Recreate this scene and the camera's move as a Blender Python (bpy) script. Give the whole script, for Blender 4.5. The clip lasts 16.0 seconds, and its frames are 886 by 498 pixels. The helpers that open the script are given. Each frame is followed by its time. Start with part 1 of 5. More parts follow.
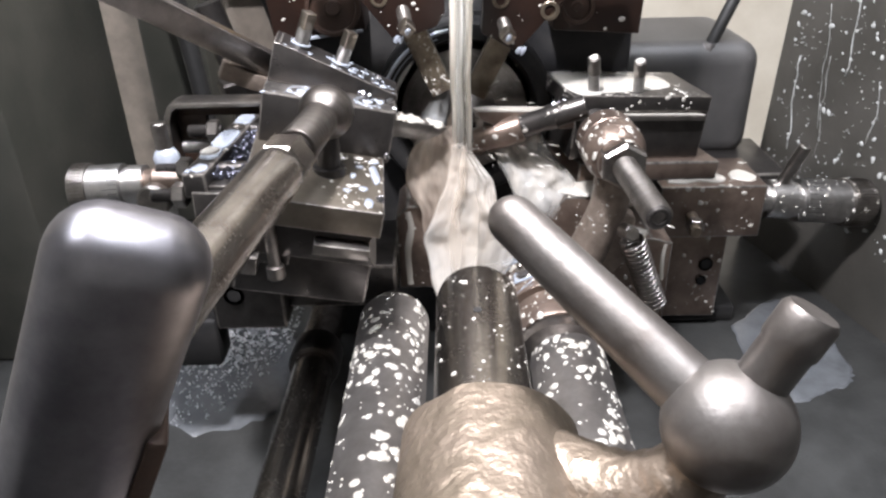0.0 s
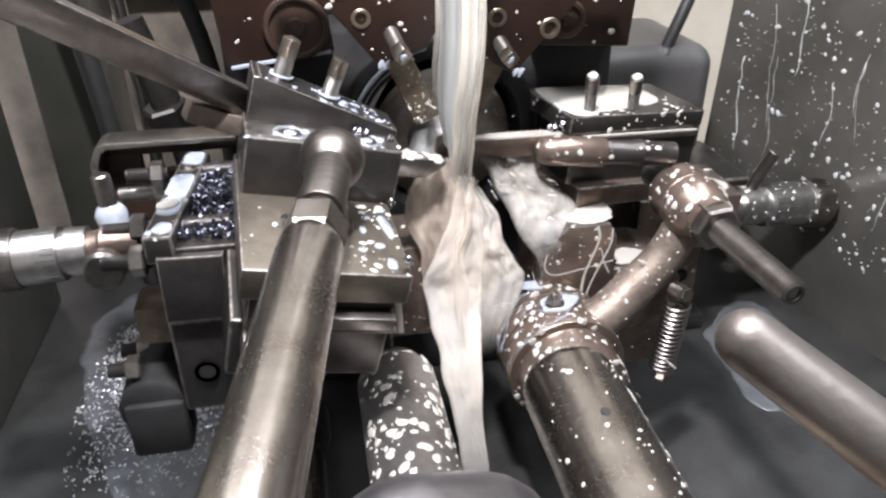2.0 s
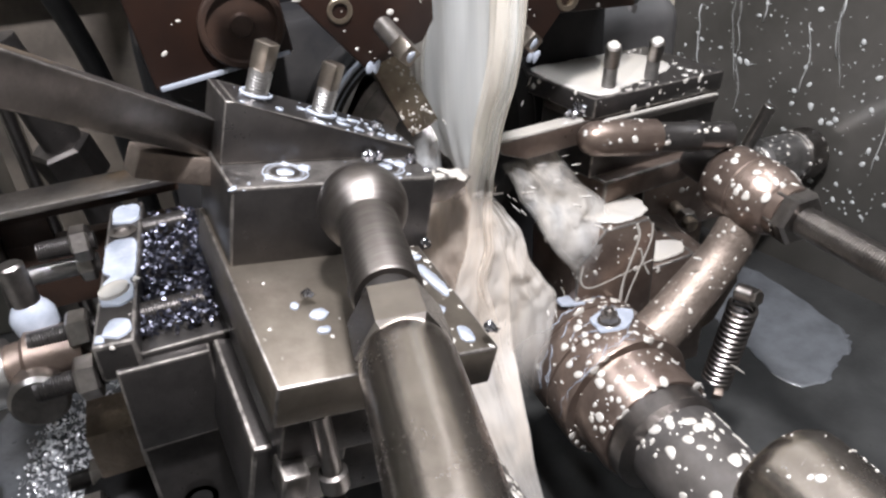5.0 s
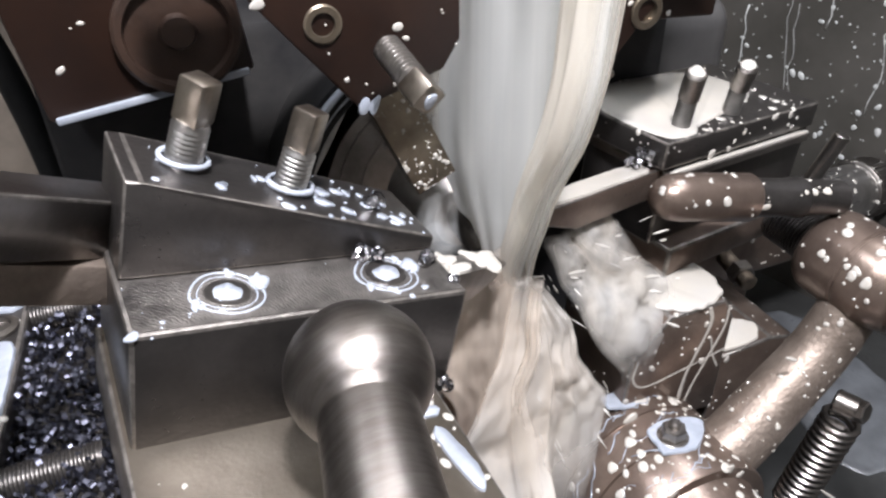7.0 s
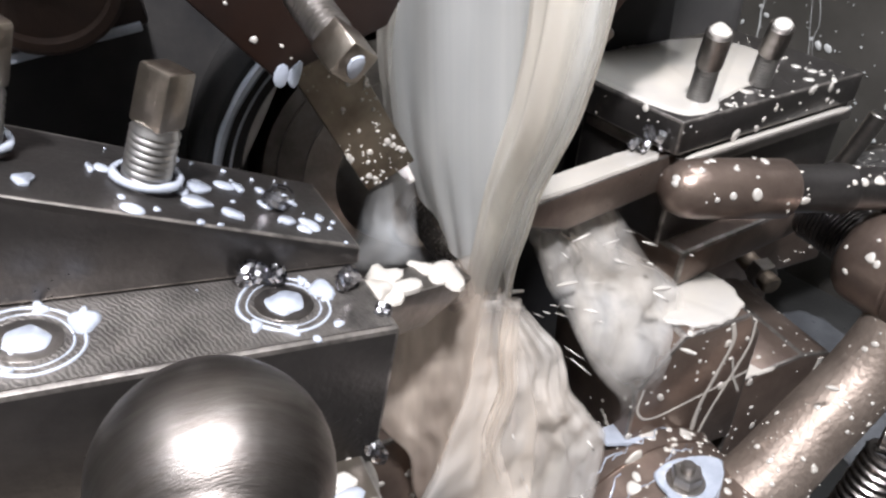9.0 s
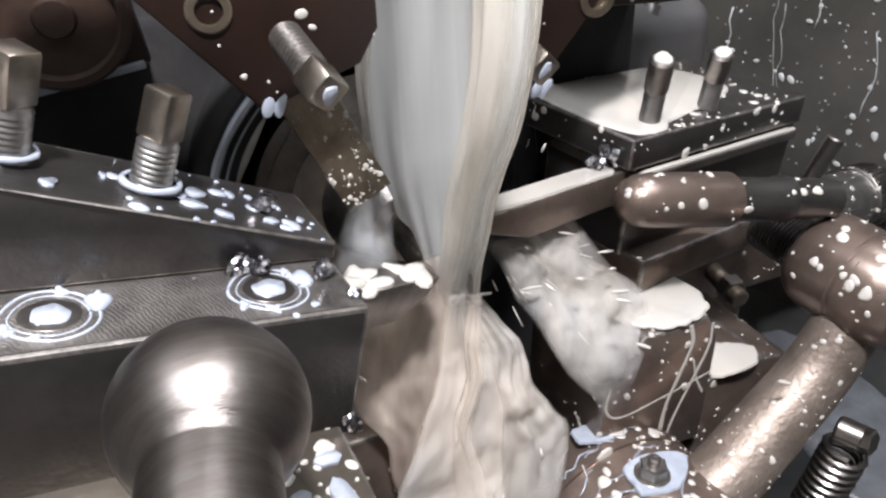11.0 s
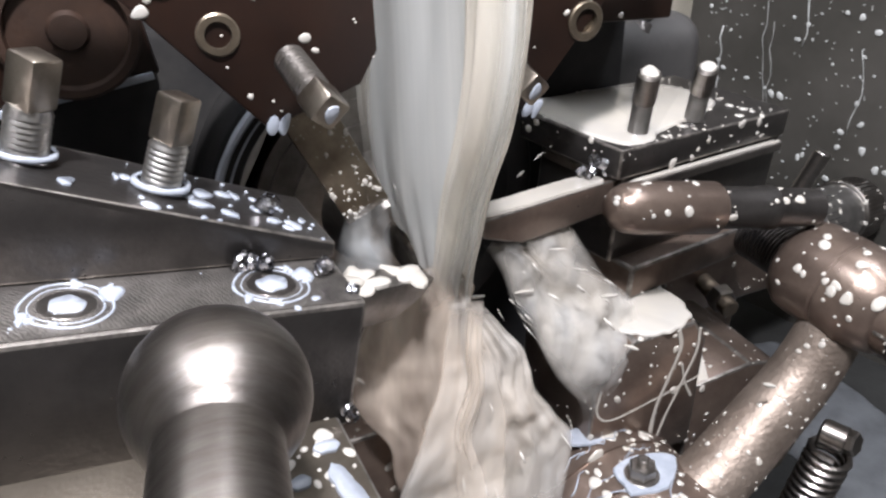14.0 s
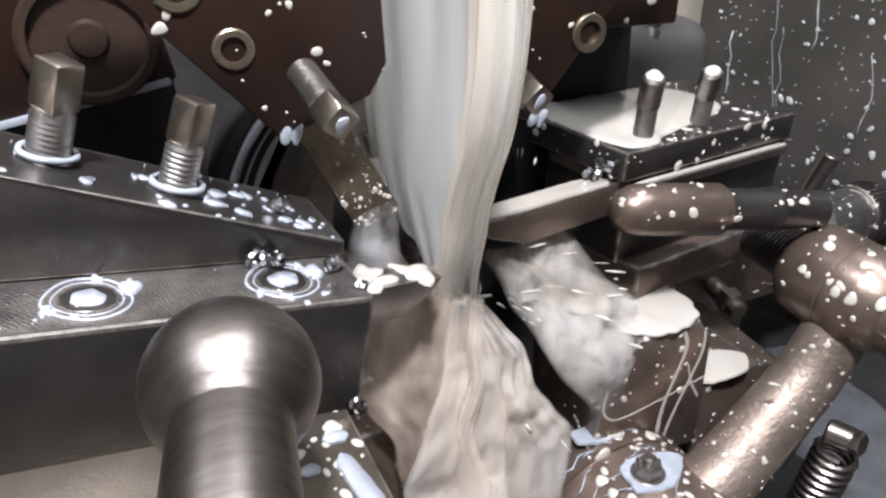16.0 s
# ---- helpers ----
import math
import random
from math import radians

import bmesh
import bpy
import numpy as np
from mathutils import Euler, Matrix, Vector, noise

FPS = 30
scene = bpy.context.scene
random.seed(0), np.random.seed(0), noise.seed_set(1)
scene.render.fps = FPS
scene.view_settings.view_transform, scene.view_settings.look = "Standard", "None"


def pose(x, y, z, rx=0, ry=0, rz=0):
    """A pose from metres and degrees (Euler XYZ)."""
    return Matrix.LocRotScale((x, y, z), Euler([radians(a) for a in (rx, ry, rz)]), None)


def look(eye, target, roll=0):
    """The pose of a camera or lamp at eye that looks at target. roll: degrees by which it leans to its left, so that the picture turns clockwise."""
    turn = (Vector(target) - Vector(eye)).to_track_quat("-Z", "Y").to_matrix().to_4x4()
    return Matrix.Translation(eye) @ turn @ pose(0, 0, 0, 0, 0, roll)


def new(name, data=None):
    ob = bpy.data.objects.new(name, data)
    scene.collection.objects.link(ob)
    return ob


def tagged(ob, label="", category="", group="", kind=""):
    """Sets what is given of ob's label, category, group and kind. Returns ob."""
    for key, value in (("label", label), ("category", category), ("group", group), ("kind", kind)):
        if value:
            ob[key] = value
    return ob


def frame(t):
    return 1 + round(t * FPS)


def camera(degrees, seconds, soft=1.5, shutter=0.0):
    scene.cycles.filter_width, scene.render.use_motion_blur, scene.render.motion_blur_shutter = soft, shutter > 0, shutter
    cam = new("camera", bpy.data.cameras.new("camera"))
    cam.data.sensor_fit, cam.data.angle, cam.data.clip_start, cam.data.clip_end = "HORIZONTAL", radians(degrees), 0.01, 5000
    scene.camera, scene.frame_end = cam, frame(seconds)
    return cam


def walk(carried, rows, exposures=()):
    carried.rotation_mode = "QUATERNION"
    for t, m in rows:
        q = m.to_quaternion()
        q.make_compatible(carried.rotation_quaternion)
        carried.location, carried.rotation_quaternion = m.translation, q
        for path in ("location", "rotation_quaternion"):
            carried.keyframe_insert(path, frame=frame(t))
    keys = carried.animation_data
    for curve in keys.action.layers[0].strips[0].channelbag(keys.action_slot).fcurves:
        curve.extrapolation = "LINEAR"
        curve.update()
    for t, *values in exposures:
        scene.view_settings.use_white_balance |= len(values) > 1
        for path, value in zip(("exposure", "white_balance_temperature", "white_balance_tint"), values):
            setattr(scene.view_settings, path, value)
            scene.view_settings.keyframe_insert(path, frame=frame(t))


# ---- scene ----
cam = camera(62.0, 16.0, soft=2.5)
PATH = [
    (0.0, -0.0073, -0.4567, 1.1652, 61.32, 1.15, -0.01),
    (0.5, -0.0058, -0.4389, 1.1678, 61.25, 1.01, 0.85),
    (1.0, -0.0103, -0.4247, 1.1719, 60.25, 0.73, 0.39),
    (1.5, -0.0354, -0.4109, 1.1818, 60.75, 0.14, -4.00),
    (2.0, -0.0799, -0.3880, 1.1708, 60.35, 0.07, -10.57),
    (2.5, -0.0990, -0.3711, 1.1688, 59.14, -0.55, -12.61),
    (3.0, -0.1121, -0.3543, 1.1714, 58.74, 0.31, -16.96),
    (5.5, -0.1236, -0.2530, 1.1496, 57.92, 2.96, -22.61),
    (6.0, -0.1197, -0.2184, 1.1463, 57.07, 1.15, -23.71),
    (6.5, -0.1073, -0.1874, 1.1392, 56.62, 0.72, -24.63),
    (7.0, -0.0971, -0.1767, 1.1380, 56.42, 0.74, -23.22),
    (7.5, -0.0812, -0.1601, 1.1261, 54.83, 1.09, -21.97),
    (8.0, -0.0708, -0.1397, 1.1153, 54.03, 1.05, -20.80),
    (8.5, -0.0658, -0.1357, 1.1128, 54.48, 0.46, -22.30),
    (11.0, -0.0679, -0.1619, 1.1157, 58.62, 1.99, -23.67),
    (11.5, -0.0711, -0.1653, 1.1177, 58.82, 1.02, -24.65),
    (12.0, -0.0705, -0.1659, 1.1163, 58.91, 1.31, -24.35),
    (12.5, -0.0699, -0.1660, 1.1158, 58.88, 1.32, -24.30),
    (13.0, -0.0699, -0.1671, 1.1158, 59.00, 1.38, -23.98),
    (13.5, -0.0696, -0.1684, 1.1162, 59.25, 1.44, -23.88),
    (14.0, -0.0708, -0.1709, 1.1165, 60.01, 1.81, -23.73),
    (14.5, -0.0712, -0.1739, 1.1167, 60.39, 1.88, -23.40),
    (15.0, -0.0711, -0.1740, 1.1154, 60.77, 2.01, -23.50),
    (15.5, -0.0710, -0.1745, 1.1155, 60.61, 1.90, -23.33),
    (16.0, -0.0713, -0.1769, 1.1172, 60.61, 2.36, -22.81),
]
walk(cam, [(t, pose(*p)) for t, *p in PATH], exposures=[(0.0, 0.62, 6220, 15), (3.0, 0.62, 6220, 15), (5.5, 0.28, 6220, 15), (16.0, 0.18, 6220, 15)])

# ---------- light ----------
world = bpy.data.worlds.new("workshop")
scene.world = world
world.use_nodes = True
world.node_tree.nodes["Background"].inputs[0].default_value = (0.78, 0.82, 0.85, 1)
world.node_tree.nodes["Background"].inputs[1].default_value = 0.4


def lamp_at(name, kind, place, aim, energy, size, color=(1, 0.95, 0.88)):
    data = bpy.data.lights.new(name, kind)
    data.energy, data.color = energy, color
    if kind == "AREA":
        data.shape, data.size = "DISK", size
    else:
        data.shadow_soft_size = size
    ob = new(name, data)
    ob.matrix_world = look(V(*place), V(*aim))
    return ob


O = Vector((0, 0, 1))


def V(x, y, z):
    """Millimetres from the turning point to metres in the world."""
    return Vector((x, y, z)) / 1000 + O


machine_lamp = lamp_at("machine_lamp", "AREA", (-60, -215, 515), (0, -30, 0), 7.6, 0.05, (1, 0.98, 0.955))
# unseen tube lamps added overhead, along the machine, for fill and streak highlights
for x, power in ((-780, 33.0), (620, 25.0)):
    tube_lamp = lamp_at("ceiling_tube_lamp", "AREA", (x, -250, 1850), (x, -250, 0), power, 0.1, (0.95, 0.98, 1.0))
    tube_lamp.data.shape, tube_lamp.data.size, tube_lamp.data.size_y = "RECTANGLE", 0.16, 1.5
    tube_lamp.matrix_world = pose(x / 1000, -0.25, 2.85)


# ---------- materials ----------
def material(name, color, rough=0.4, metal=0.0, second=None, scale=60.0, amount=0.5, bump=0.0, bump_scale=400.0,
             coat=0.0, stretch=(1, 1, 1), rough_var=0.12, spec=0.5, relief=0.0006):
    m = bpy.data.materials.new(name)
    m.use_nodes = True
    nt = m.node_tree
    b = nt.nodes["Principled BSDF"]
    b.inputs["Metallic"].default_value = metal
    b.inputs["Coat Weight"].default_value = coat
    b.inputs["Coat Roughness"].default_value = 0.08
    b.inputs["Specular IOR Level"].default_value = spec
    tc = nt.nodes.new("ShaderNodeTexCoord")
    mp = nt.nodes.new("ShaderNodeMapping")
    mp.inputs["Scale"].default_value = stretch
    nt.links.new(tc.outputs["Object"], mp.inputs[0])
    n1 = nt.nodes.new("ShaderNodeTexNoise")
    n1.inputs["Scale"].default_value, n1.inputs["Detail"].default_value = scale, 6
    n1.inputs["Roughness"].default_value = 0.65
    nt.links.new(mp.outputs[0], n1.inputs["Vector"])
    n2 = nt.nodes.new("ShaderNodeTexNoise")
    n2.inputs["Scale"].default_value, n2.inputs["Detail"].default_value = bump_scale, 3
    nt.links.new(mp.outputs[0], n2.inputs["Vector"])
    ramp = nt.nodes.new("ShaderNodeMapRange")
    ramp.inputs["From Min"].default_value, ramp.inputs["From Max"].default_value = 0.35, 0.68
    nt.links.new(n1.outputs["Fac"], ramp.inputs["Value"])
    mix = nt.nodes.new("ShaderNodeMix")
    mix.data_type = "RGBA"
    mix.inputs["A"].default_value = (*color, 1)
    mix.inputs["B"].default_value = (*(second or [c * (1 - amount) for c in color]), 1)
    nt.links.new(ramp.outputs[0], mix.inputs["Factor"])
    nt.links.new(mix.outputs["Result"], b.inputs["Base Color"])
    add = nt.nodes.new("ShaderNodeMath")
    add.operation = "MULTIPLY_ADD"
    add.inputs[1].default_value, add.inputs[2].default_value = rough_var, rough - rough_var / 2
    both = nt.nodes.new("ShaderNodeMath")
    both.operation = "ADD"
    nt.links.new(n1.outputs["Fac"], both.inputs[0])
    nt.links.new(n2.outputs["Fac"], both.inputs[1])
    nt.links.new(both.outputs[0], add.inputs[0])
    nt.links.new(add.outputs[0], b.inputs["Roughness"])
    if bump:
        bp = nt.nodes.new("ShaderNodeBump")
        bp.inputs["Strength"].default_value, bp.inputs["Distance"].default_value = bump, relief
        nt.links.new(n2.outputs["Fac"], bp.inputs["Height"])
        nt.links.new(bp.outputs[0], b.inputs["Normal"])
    return m


STEEL = material("worn_steel", (0.42, 0.388, 0.355), 0.17, 1.0, (0.25, 0.222, 0.2), 60, bump=0.06, bump_scale=900, rough_var=0.15)
ROD = material("spotted_rod_steel", (0.30, 0.282, 0.268), 0.36, 0.9, (0.18, 0.166, 0.157), 45, bump=0.08, bump_scale=800)
BALL = material("ball_steel", (0.17, 0.155, 0.143), 0.3, 1.0, (0.102, 0.0901, 0.0816), 90, bump=0.12, bump_scale=900, rough_var=0.16, stretch=(1, 6, 1))
GROUND = material("ground_steel", (0.33, 0.31, 0.29), 0.26, 1.0, (0.17, 0.155, 0.145), 70, bump=0.15, bump_scale=900)
TAN = material("oily_ground_steel", (0.162, 0.141, 0.115), 0.34, 0.8, (0.0926, 0.079, 0.0637), 40, bump=0.12, bump_scale=900)
DARK = material("blackened_steel", (0.0775, 0.0713, 0.0681), 0.25, 0.8, (0.0464, 0.0433, 0.0413), 60, bump=0.15, bump_scale=800)
GUN = material("oiled_gunmetal", (0.275, 0.256, 0.244), 0.26, 1.0, (0.15, 0.138, 0.131), 50, bump=0.1, bump_scale=800)
BROWN = material("brown_oxide_steel", (0.215, 0.166, 0.137), 0.25, 0.75, (0.121, 0.089, 0.0735), 45, bump=0.15, bump_scale=700)
RUST = material("rusty_brown_steel", (0.0488, 0.0279, 0.0195), 0.42, 0.4, (0.026, 0.0169, 0.013), 50, bump=0.3)
BRONZE = material("wet_bronze_arm", (0.266, 0.219, 0.184), 0.45, 0.75, (0.148, 0.119, 0.0984), 75, bump=0.45, bump_scale=520, relief=0.0008)
ZINC = material("zinc_thread", (0.55, 0.54, 0.53), 0.28, 1.0, (0.36, 0.35, 0.34), 120)
BLACK = material("black_paint", (0.0146, 0.0146, 0.0157), 0.42, 0.0, (0.0293, 0.0282, 0.0272), 30, spec=0.1, bump=0.2, bump_scale=300)
COVER = material("dull_black_sheet", (0.045, 0.044, 0.044), 0.38, 0.0, (0.075, 0.072, 0.07), 18, spec=0.4, bump=0.15, bump_scale=250)
PANEL = material("dark_green_sheet", (0.0289, 0.0306, 0.0255), 0.36, 0.0, (0.0467, 0.045, 0.0382), 14, bump=0.1, bump_scale=200, coat=0.2)
SPLASH = material("splashed_sheet_paint", (0.0486, 0.0461, 0.0405), 0.36, 0.0, (0.0767, 0.0718, 0.0648), 14, bump=0.1, bump_scale=200, coat=0.2)
CAST = material("brass_coloured_casting", (0.25, 0.2, 0.159), 0.38, 0.7, (0.137, 0.112, 0.0811), 30, bump=0.8, bump_scale=150, relief=0.0022)
MILK = material("milky_coolant", (0.388, 0.363, 0.321), 0.2, 0.0, (0.341, 0.329, 0.31), 35, coat=0.4, rough_var=0.05)
BLUEMILK = material("thin_coolant", (0.306, 0.33, 0.374), 0.15, 0.0, (0.184, 0.204, 0.241), 60, coat=0.5, rough_var=0.05)
CHIPS = material("bright_chips", (0.82, 0.83, 0.85), 0.25, 0.55, (0.55, 0.56, 0.58), 200)
CURL = material("curled_chip_steel", (0.5, 0.5, 0.52), 0.2, 1.0, (0.28, 0.28, 0.3), 200)
DARKCHIPS = material("wet_dark_chips", (0.15, 0.155, 0.195), 0.36, 1.0, (0.07, 0.072, 0.095), 200)
MARBLE = material("beige_wall", (0.62, 0.57, 0.48), 0.5, 0.0, (0.48, 0.43, 0.35), 7, bump=0.1)
GREYWALL = material("workshop_wall", (0.66, 0.65, 0.62), 0.6, 0.0, (0.52, 0.51, 0.49), 3)
TRAY = material("wet_tray_steel", (0.0588, 0.0598, 0.0588), 0.26, 0.35, (0.0295, 0.03, 0.0295), 22, bump=0.2)
EDGE = material("bare_worn_edge", (0.34, 0.315, 0.29), 0.34, 0.9, (0.09, 0.083, 0.077), 160, rough_var=0.2)
RUBBER = material("black_hose", (0.02, 0.02, 0.02), 0.45)
YELLOW = material("yellow_plastic", (0.55, 0.30, 0.04), 0.5)
# wet grey of the coolant films, lightened for the tray patch's lit sheen
WETGREY = material("wet_grey_plate", (0.0944, 0.1, 0.108), 0.25, 0.0, (0.0516, 0.0546, 0.059), 45, bump=0.5, bump_scale=260, coat=0.4)


def with_tool_marks(m, centre, scale):
    """Curved milling marks round a point, in the thing's own space."""
    nt = m.node_tree
    sub = nt.nodes.new("ShaderNodeVectorMath")
    sub.operation = "SUBTRACT"
    sub.inputs[1].default_value = centre
    nt.links.new(nt.nodes["Texture Coordinate"].outputs["Object"], sub.inputs[0])
    wave = nt.nodes.new("ShaderNodeTexWave")
    wave.wave_type, wave.rings_direction = "RINGS", "SPHERICAL"
    wave.inputs["Scale"].default_value, wave.inputs["Distortion"].default_value = scale, 6.0
    wave.inputs["Detail"].default_value, wave.inputs["Detail Scale"].default_value = 3.0, 2.0
    nt.links.new(sub.outputs[0], wave.inputs["Vector"])
    bp = nt.nodes.new("ShaderNodeBump")
    bp.inputs["Strength"].default_value, bp.inputs["Distance"].default_value = 0.26, 0.0004
    nt.links.new(wave.outputs["Fac"], bp.inputs["Height"])
    nt.links.new(bp.outputs[0], nt.nodes["Principled BSDF"].inputs["Normal"])
    return m


LEDGE = with_tool_marks(material("milled_black_steel", (0.30, 0.28, 0.26), 0.34, 0.9, (0.05, 0.046, 0.044), 60), (-0.040, -0.004, 0.098), 400.0)
WORN = (LEDGE, DARK, BROWN, GUN, TAN, GROUND)
OXIDE = material("dark_red_brown_oxide", (0.0198, 0.0099, 0.00675), 0.3, 0.0, (0.0117, 0.00675, 0.0054), 40, spec=0.28, bump=0.08, bump_scale=700)
FORMTOOL = material("oil_stained_tool_steel", (0.221, 0.185, 0.14), 0.3, 0.85, (0.0975, 0.078, 0.0585), 70, bump=0.1, bump_scale=700)
HEAD = material("oiled_bolt_steel", (0.34, 0.30, 0.255), 0.26, 1.0, (0.19, 0.165, 0.14), 90, bump=0.12, bump_scale=800)
INK = material("engraved_ink", (0.03, 0.03, 0.03), 0.5)


def flowing(name, color, second, low, high, stretch, scale, rough=0.2, relief=0.12):
    """Milky liquid with streaks along the fall, thinner and thicker in places."""
    m = material(name, color, rough, 0.0, second, scale, stretch=stretch, rough_var=0.05, coat=0.3)
    nt = m.node_tree
    b = nt.nodes["Principled BSDF"]
    patch = nt.nodes["Noise Texture"]
    patch.inputs["Distortion"].default_value, patch.inputs["Detail"].default_value = 0.7, 3
    patch.inputs["Roughness"].default_value = 0.5
    nt.nodes["Map Range"].inputs["From Min"].default_value = 0.34
    nt.nodes["Map Range"].inputs["From Max"].default_value = 0.74
    n = nt.nodes.new("ShaderNodeTexNoise")
    n.inputs["Scale"].default_value, n.inputs["Detail"].default_value = scale * 0.8, 5
    n.inputs["Distortion"].default_value = 0.6
    nt.links.new(nt.nodes["Mapping"].outputs[0], n.inputs["Vector"])
    r = nt.nodes.new("ShaderNodeMapRange")
    r.inputs["From Min"].default_value, r.inputs["From Max"].default_value = 0.32, 0.62
    r.inputs["To Min"].default_value, r.inputs["To Max"].default_value = low, high
    nt.links.new(n.outputs["Fac"], r.inputs["Value"])
    thin = nt.nodes.new("ShaderNodeAttribute")
    thin.attribute_name = "thin"
    mul = nt.nodes.new("ShaderNodeMath")
    mul.operation = "MULTIPLY"
    nt.links.new(r.outputs[0], mul.inputs[0])
    nt.links.new(thin.outputs["Fac"], mul.inputs[1])
    glow = nt.nodes.new("ShaderNodeBsdfTranslucent")
    nt.links.new(nt.nodes["Mix"].outputs["Result"], glow.inputs["Color"])
    half = nt.nodes.new("ShaderNodeMixShader")
    half.inputs[0].default_value = 0.5
    nt.links.new(b.outputs[0], half.inputs[1])
    nt.links.new(glow.outputs[0], half.inputs[2])
    clear = nt.nodes.new("ShaderNodeBsdfTransparent")
    whole = nt.nodes.new("ShaderNodeMixShader")
    nt.links.new(mul.outputs[0], whole.inputs[0])
    nt.links.new(clear.outputs[0], whole.inputs[1])
    nt.links.new(half.outputs[0], whole.inputs[2])
    nt.links.new(whole.outputs[0], nt.nodes["Material Output"].inputs["Surface"])
    bp = nt.nodes.new("ShaderNodeBump")
    bp.inputs["Strength"].default_value, bp.inputs["Distance"].default_value = relief, 0.0012
    nt.links.new(n.outputs["Fac"], bp.inputs["Height"])
    nt.links.new(bp.outputs[0], b.inputs["Normal"])
    return m


BROWNFLOW = flowing("brownish_thin_coolant", (0.97, 0.858, 0.739), (0.222, 0.162, 0.131), 0.12, 1.0, (1, 1, 0.3), 40)
EDGEFLOW = flowing("cream_edge_flow", (0.97, 0.924, 0.836), (0.898, 0.824, 0.731), 0.85, 1.0, (1, 1, 0.05), 90)
STREAM = flowing("falling_coolant", (0.97, 0.97, 0.945), (0.821, 0.837, 0.826), 0.9, 1.0, (1, 1, 0.03), 62, relief=0.4)
SHEETFLOW = flowing("running_coolant", (0.95, 0.875, 0.785), (0.62, 0.61, 0.59), 0.75, 1.0, (1, 1, 0.4), 40)
FILM = flowing("coolant_film", (0.851, 0.799, 0.724), (0.448, 0.469, 0.491), 0.3, 1.0, (1, 1, 0.7), 42)
VEIL = flowing("thin_coolant_veil", (0.80, 0.80, 0.78), (0.62, 0.65, 0.67), 0.0, 0.34, (1, 1, 0.3), 90, rough=0.7)
VEIL.node_tree.nodes["Principled BSDF"].inputs["Coat Weight"].default_value = 0.0
SPRAY = material("coolant_spray", (0.528, 0.504, 0.464), 0.3, 0.0, (0.44, 0.424, 0.392), 110)


# ---------- building helpers (all in millimetres) ----------
ORIGIN = {}


def thing(name, base, label, category, group="", kind=""):
    ob = new(name)
    ob.empty_display_size = 0.01
    ob.location = V(*base)
    ORIGIN[ob] = Vector(base)
    return tagged(ob, label, category, group, kind)


def part(name, bm, mat, parent, label="", kind="", sharp=38):
    """One mesh under a thing or a part; the bmesh is in millimetres round the turning point."""
    base = ORIGIN[parent]
    bmesh.ops.recalc_face_normals(bm, faces=bm.faces)
    bm.transform(Matrix.Scale(0.001, 4) @ Matrix.Translation(-base))
    me = bpy.data.meshes.new(name)
    bm.to_mesh(me)
    bm.free()
    me.shade_smooth()
    me.set_sharp_from_angle(angle=radians(sharp))
    me.materials.append(mat)
    me.materials.append(EDGE if mat in WORN else mat)
    ob = new(name, me)
    ob.parent = parent
    ORIGIN[ob] = base
    return tagged(ob, label, kind=kind)


def setting(name, bm, mat, label, category):
    me = bpy.data.meshes.new(name)
    bmesh.ops.recalc_face_normals(bm, faces=bm.faces)
    bm.transform(Matrix.Translation(O) @ Matrix.Scale(0.001, 4))
    bm.to_mesh(me)
    bm.free()
    me.shade_smooth()
    me.set_sharp_from_angle(angle=radians(38))
    me.materials.append(mat)
    ob = new(name, me)
    ORIGIN[ob] = Vector((0, 0, -1000))
    return tagged(ob, label, category, kind="structure")


def frame_of(origin, ex, ez):
    ex, ez = Vector(ex).normalized(), Vector(ez)
    ez = (ez - ex * ez.dot(ex)).normalized()
    ey = ez.cross(ex)
    m = Matrix((ex, ey, ez)).transposed().to_4x4()
    m.translation = Vector(origin)
    return m


I4 = Matrix.Identity(4)


def merge(bm, other):
    me = bpy.data.meshes.new("tmp")
    other.to_mesh(me)
    other.free()
    bm.from_mesh(me)
    bpy.data.meshes.remove(me)
    return bm


def box(x, y, z, m=I4, bevel=0.8, bm=None, seg=2):
    t = bmesh.new()
    bmesh.ops.create_cube(t, size=1)
    for v in t.verts:
        v.co = Vector(((x[0], x[1])[v.co.x > 0], (y[0], y[1])[v.co.y > 0], (z[0], z[1])[v.co.z > 0]))
    if bevel:
        for f in bmesh.ops.bevel(t, geom=t.edges[:] + t.verts[:], offset=bevel, segments=seg, affect="EDGES", profile=0.5)["faces"]:
            f.material_index = 1
    t.transform(m)
    return merge(bm, t) if bm else t


def prism(poly, lo, hi, m=I4, bevel=0.8, bm=None):
    """A polygon in the local x-z plane, drawn out along local y from lo to hi."""
    t = bmesh.new()
    a = [t.verts.new((p[0], lo, p[1])) for p in poly]
    b = [t.verts.new((p[0], hi, p[1])) for p in poly]
    t.faces.new(a)
    t.faces.new(b[::-1])
    for i in range(len(poly)):
        j = (i + 1) % len(poly)
        t.faces.new((a[j], a[i], b[i], b[j]))
    if bevel:
        for f in bmesh.ops.bevel(t, geom=t.edges[:] + t.verts[:], offset=bevel, segments=2, affect="EDGES", profile=0.5)["faces"]:
            f.material_index = 1
    t.transform(m)
    return merge(bm, t) if bm else t


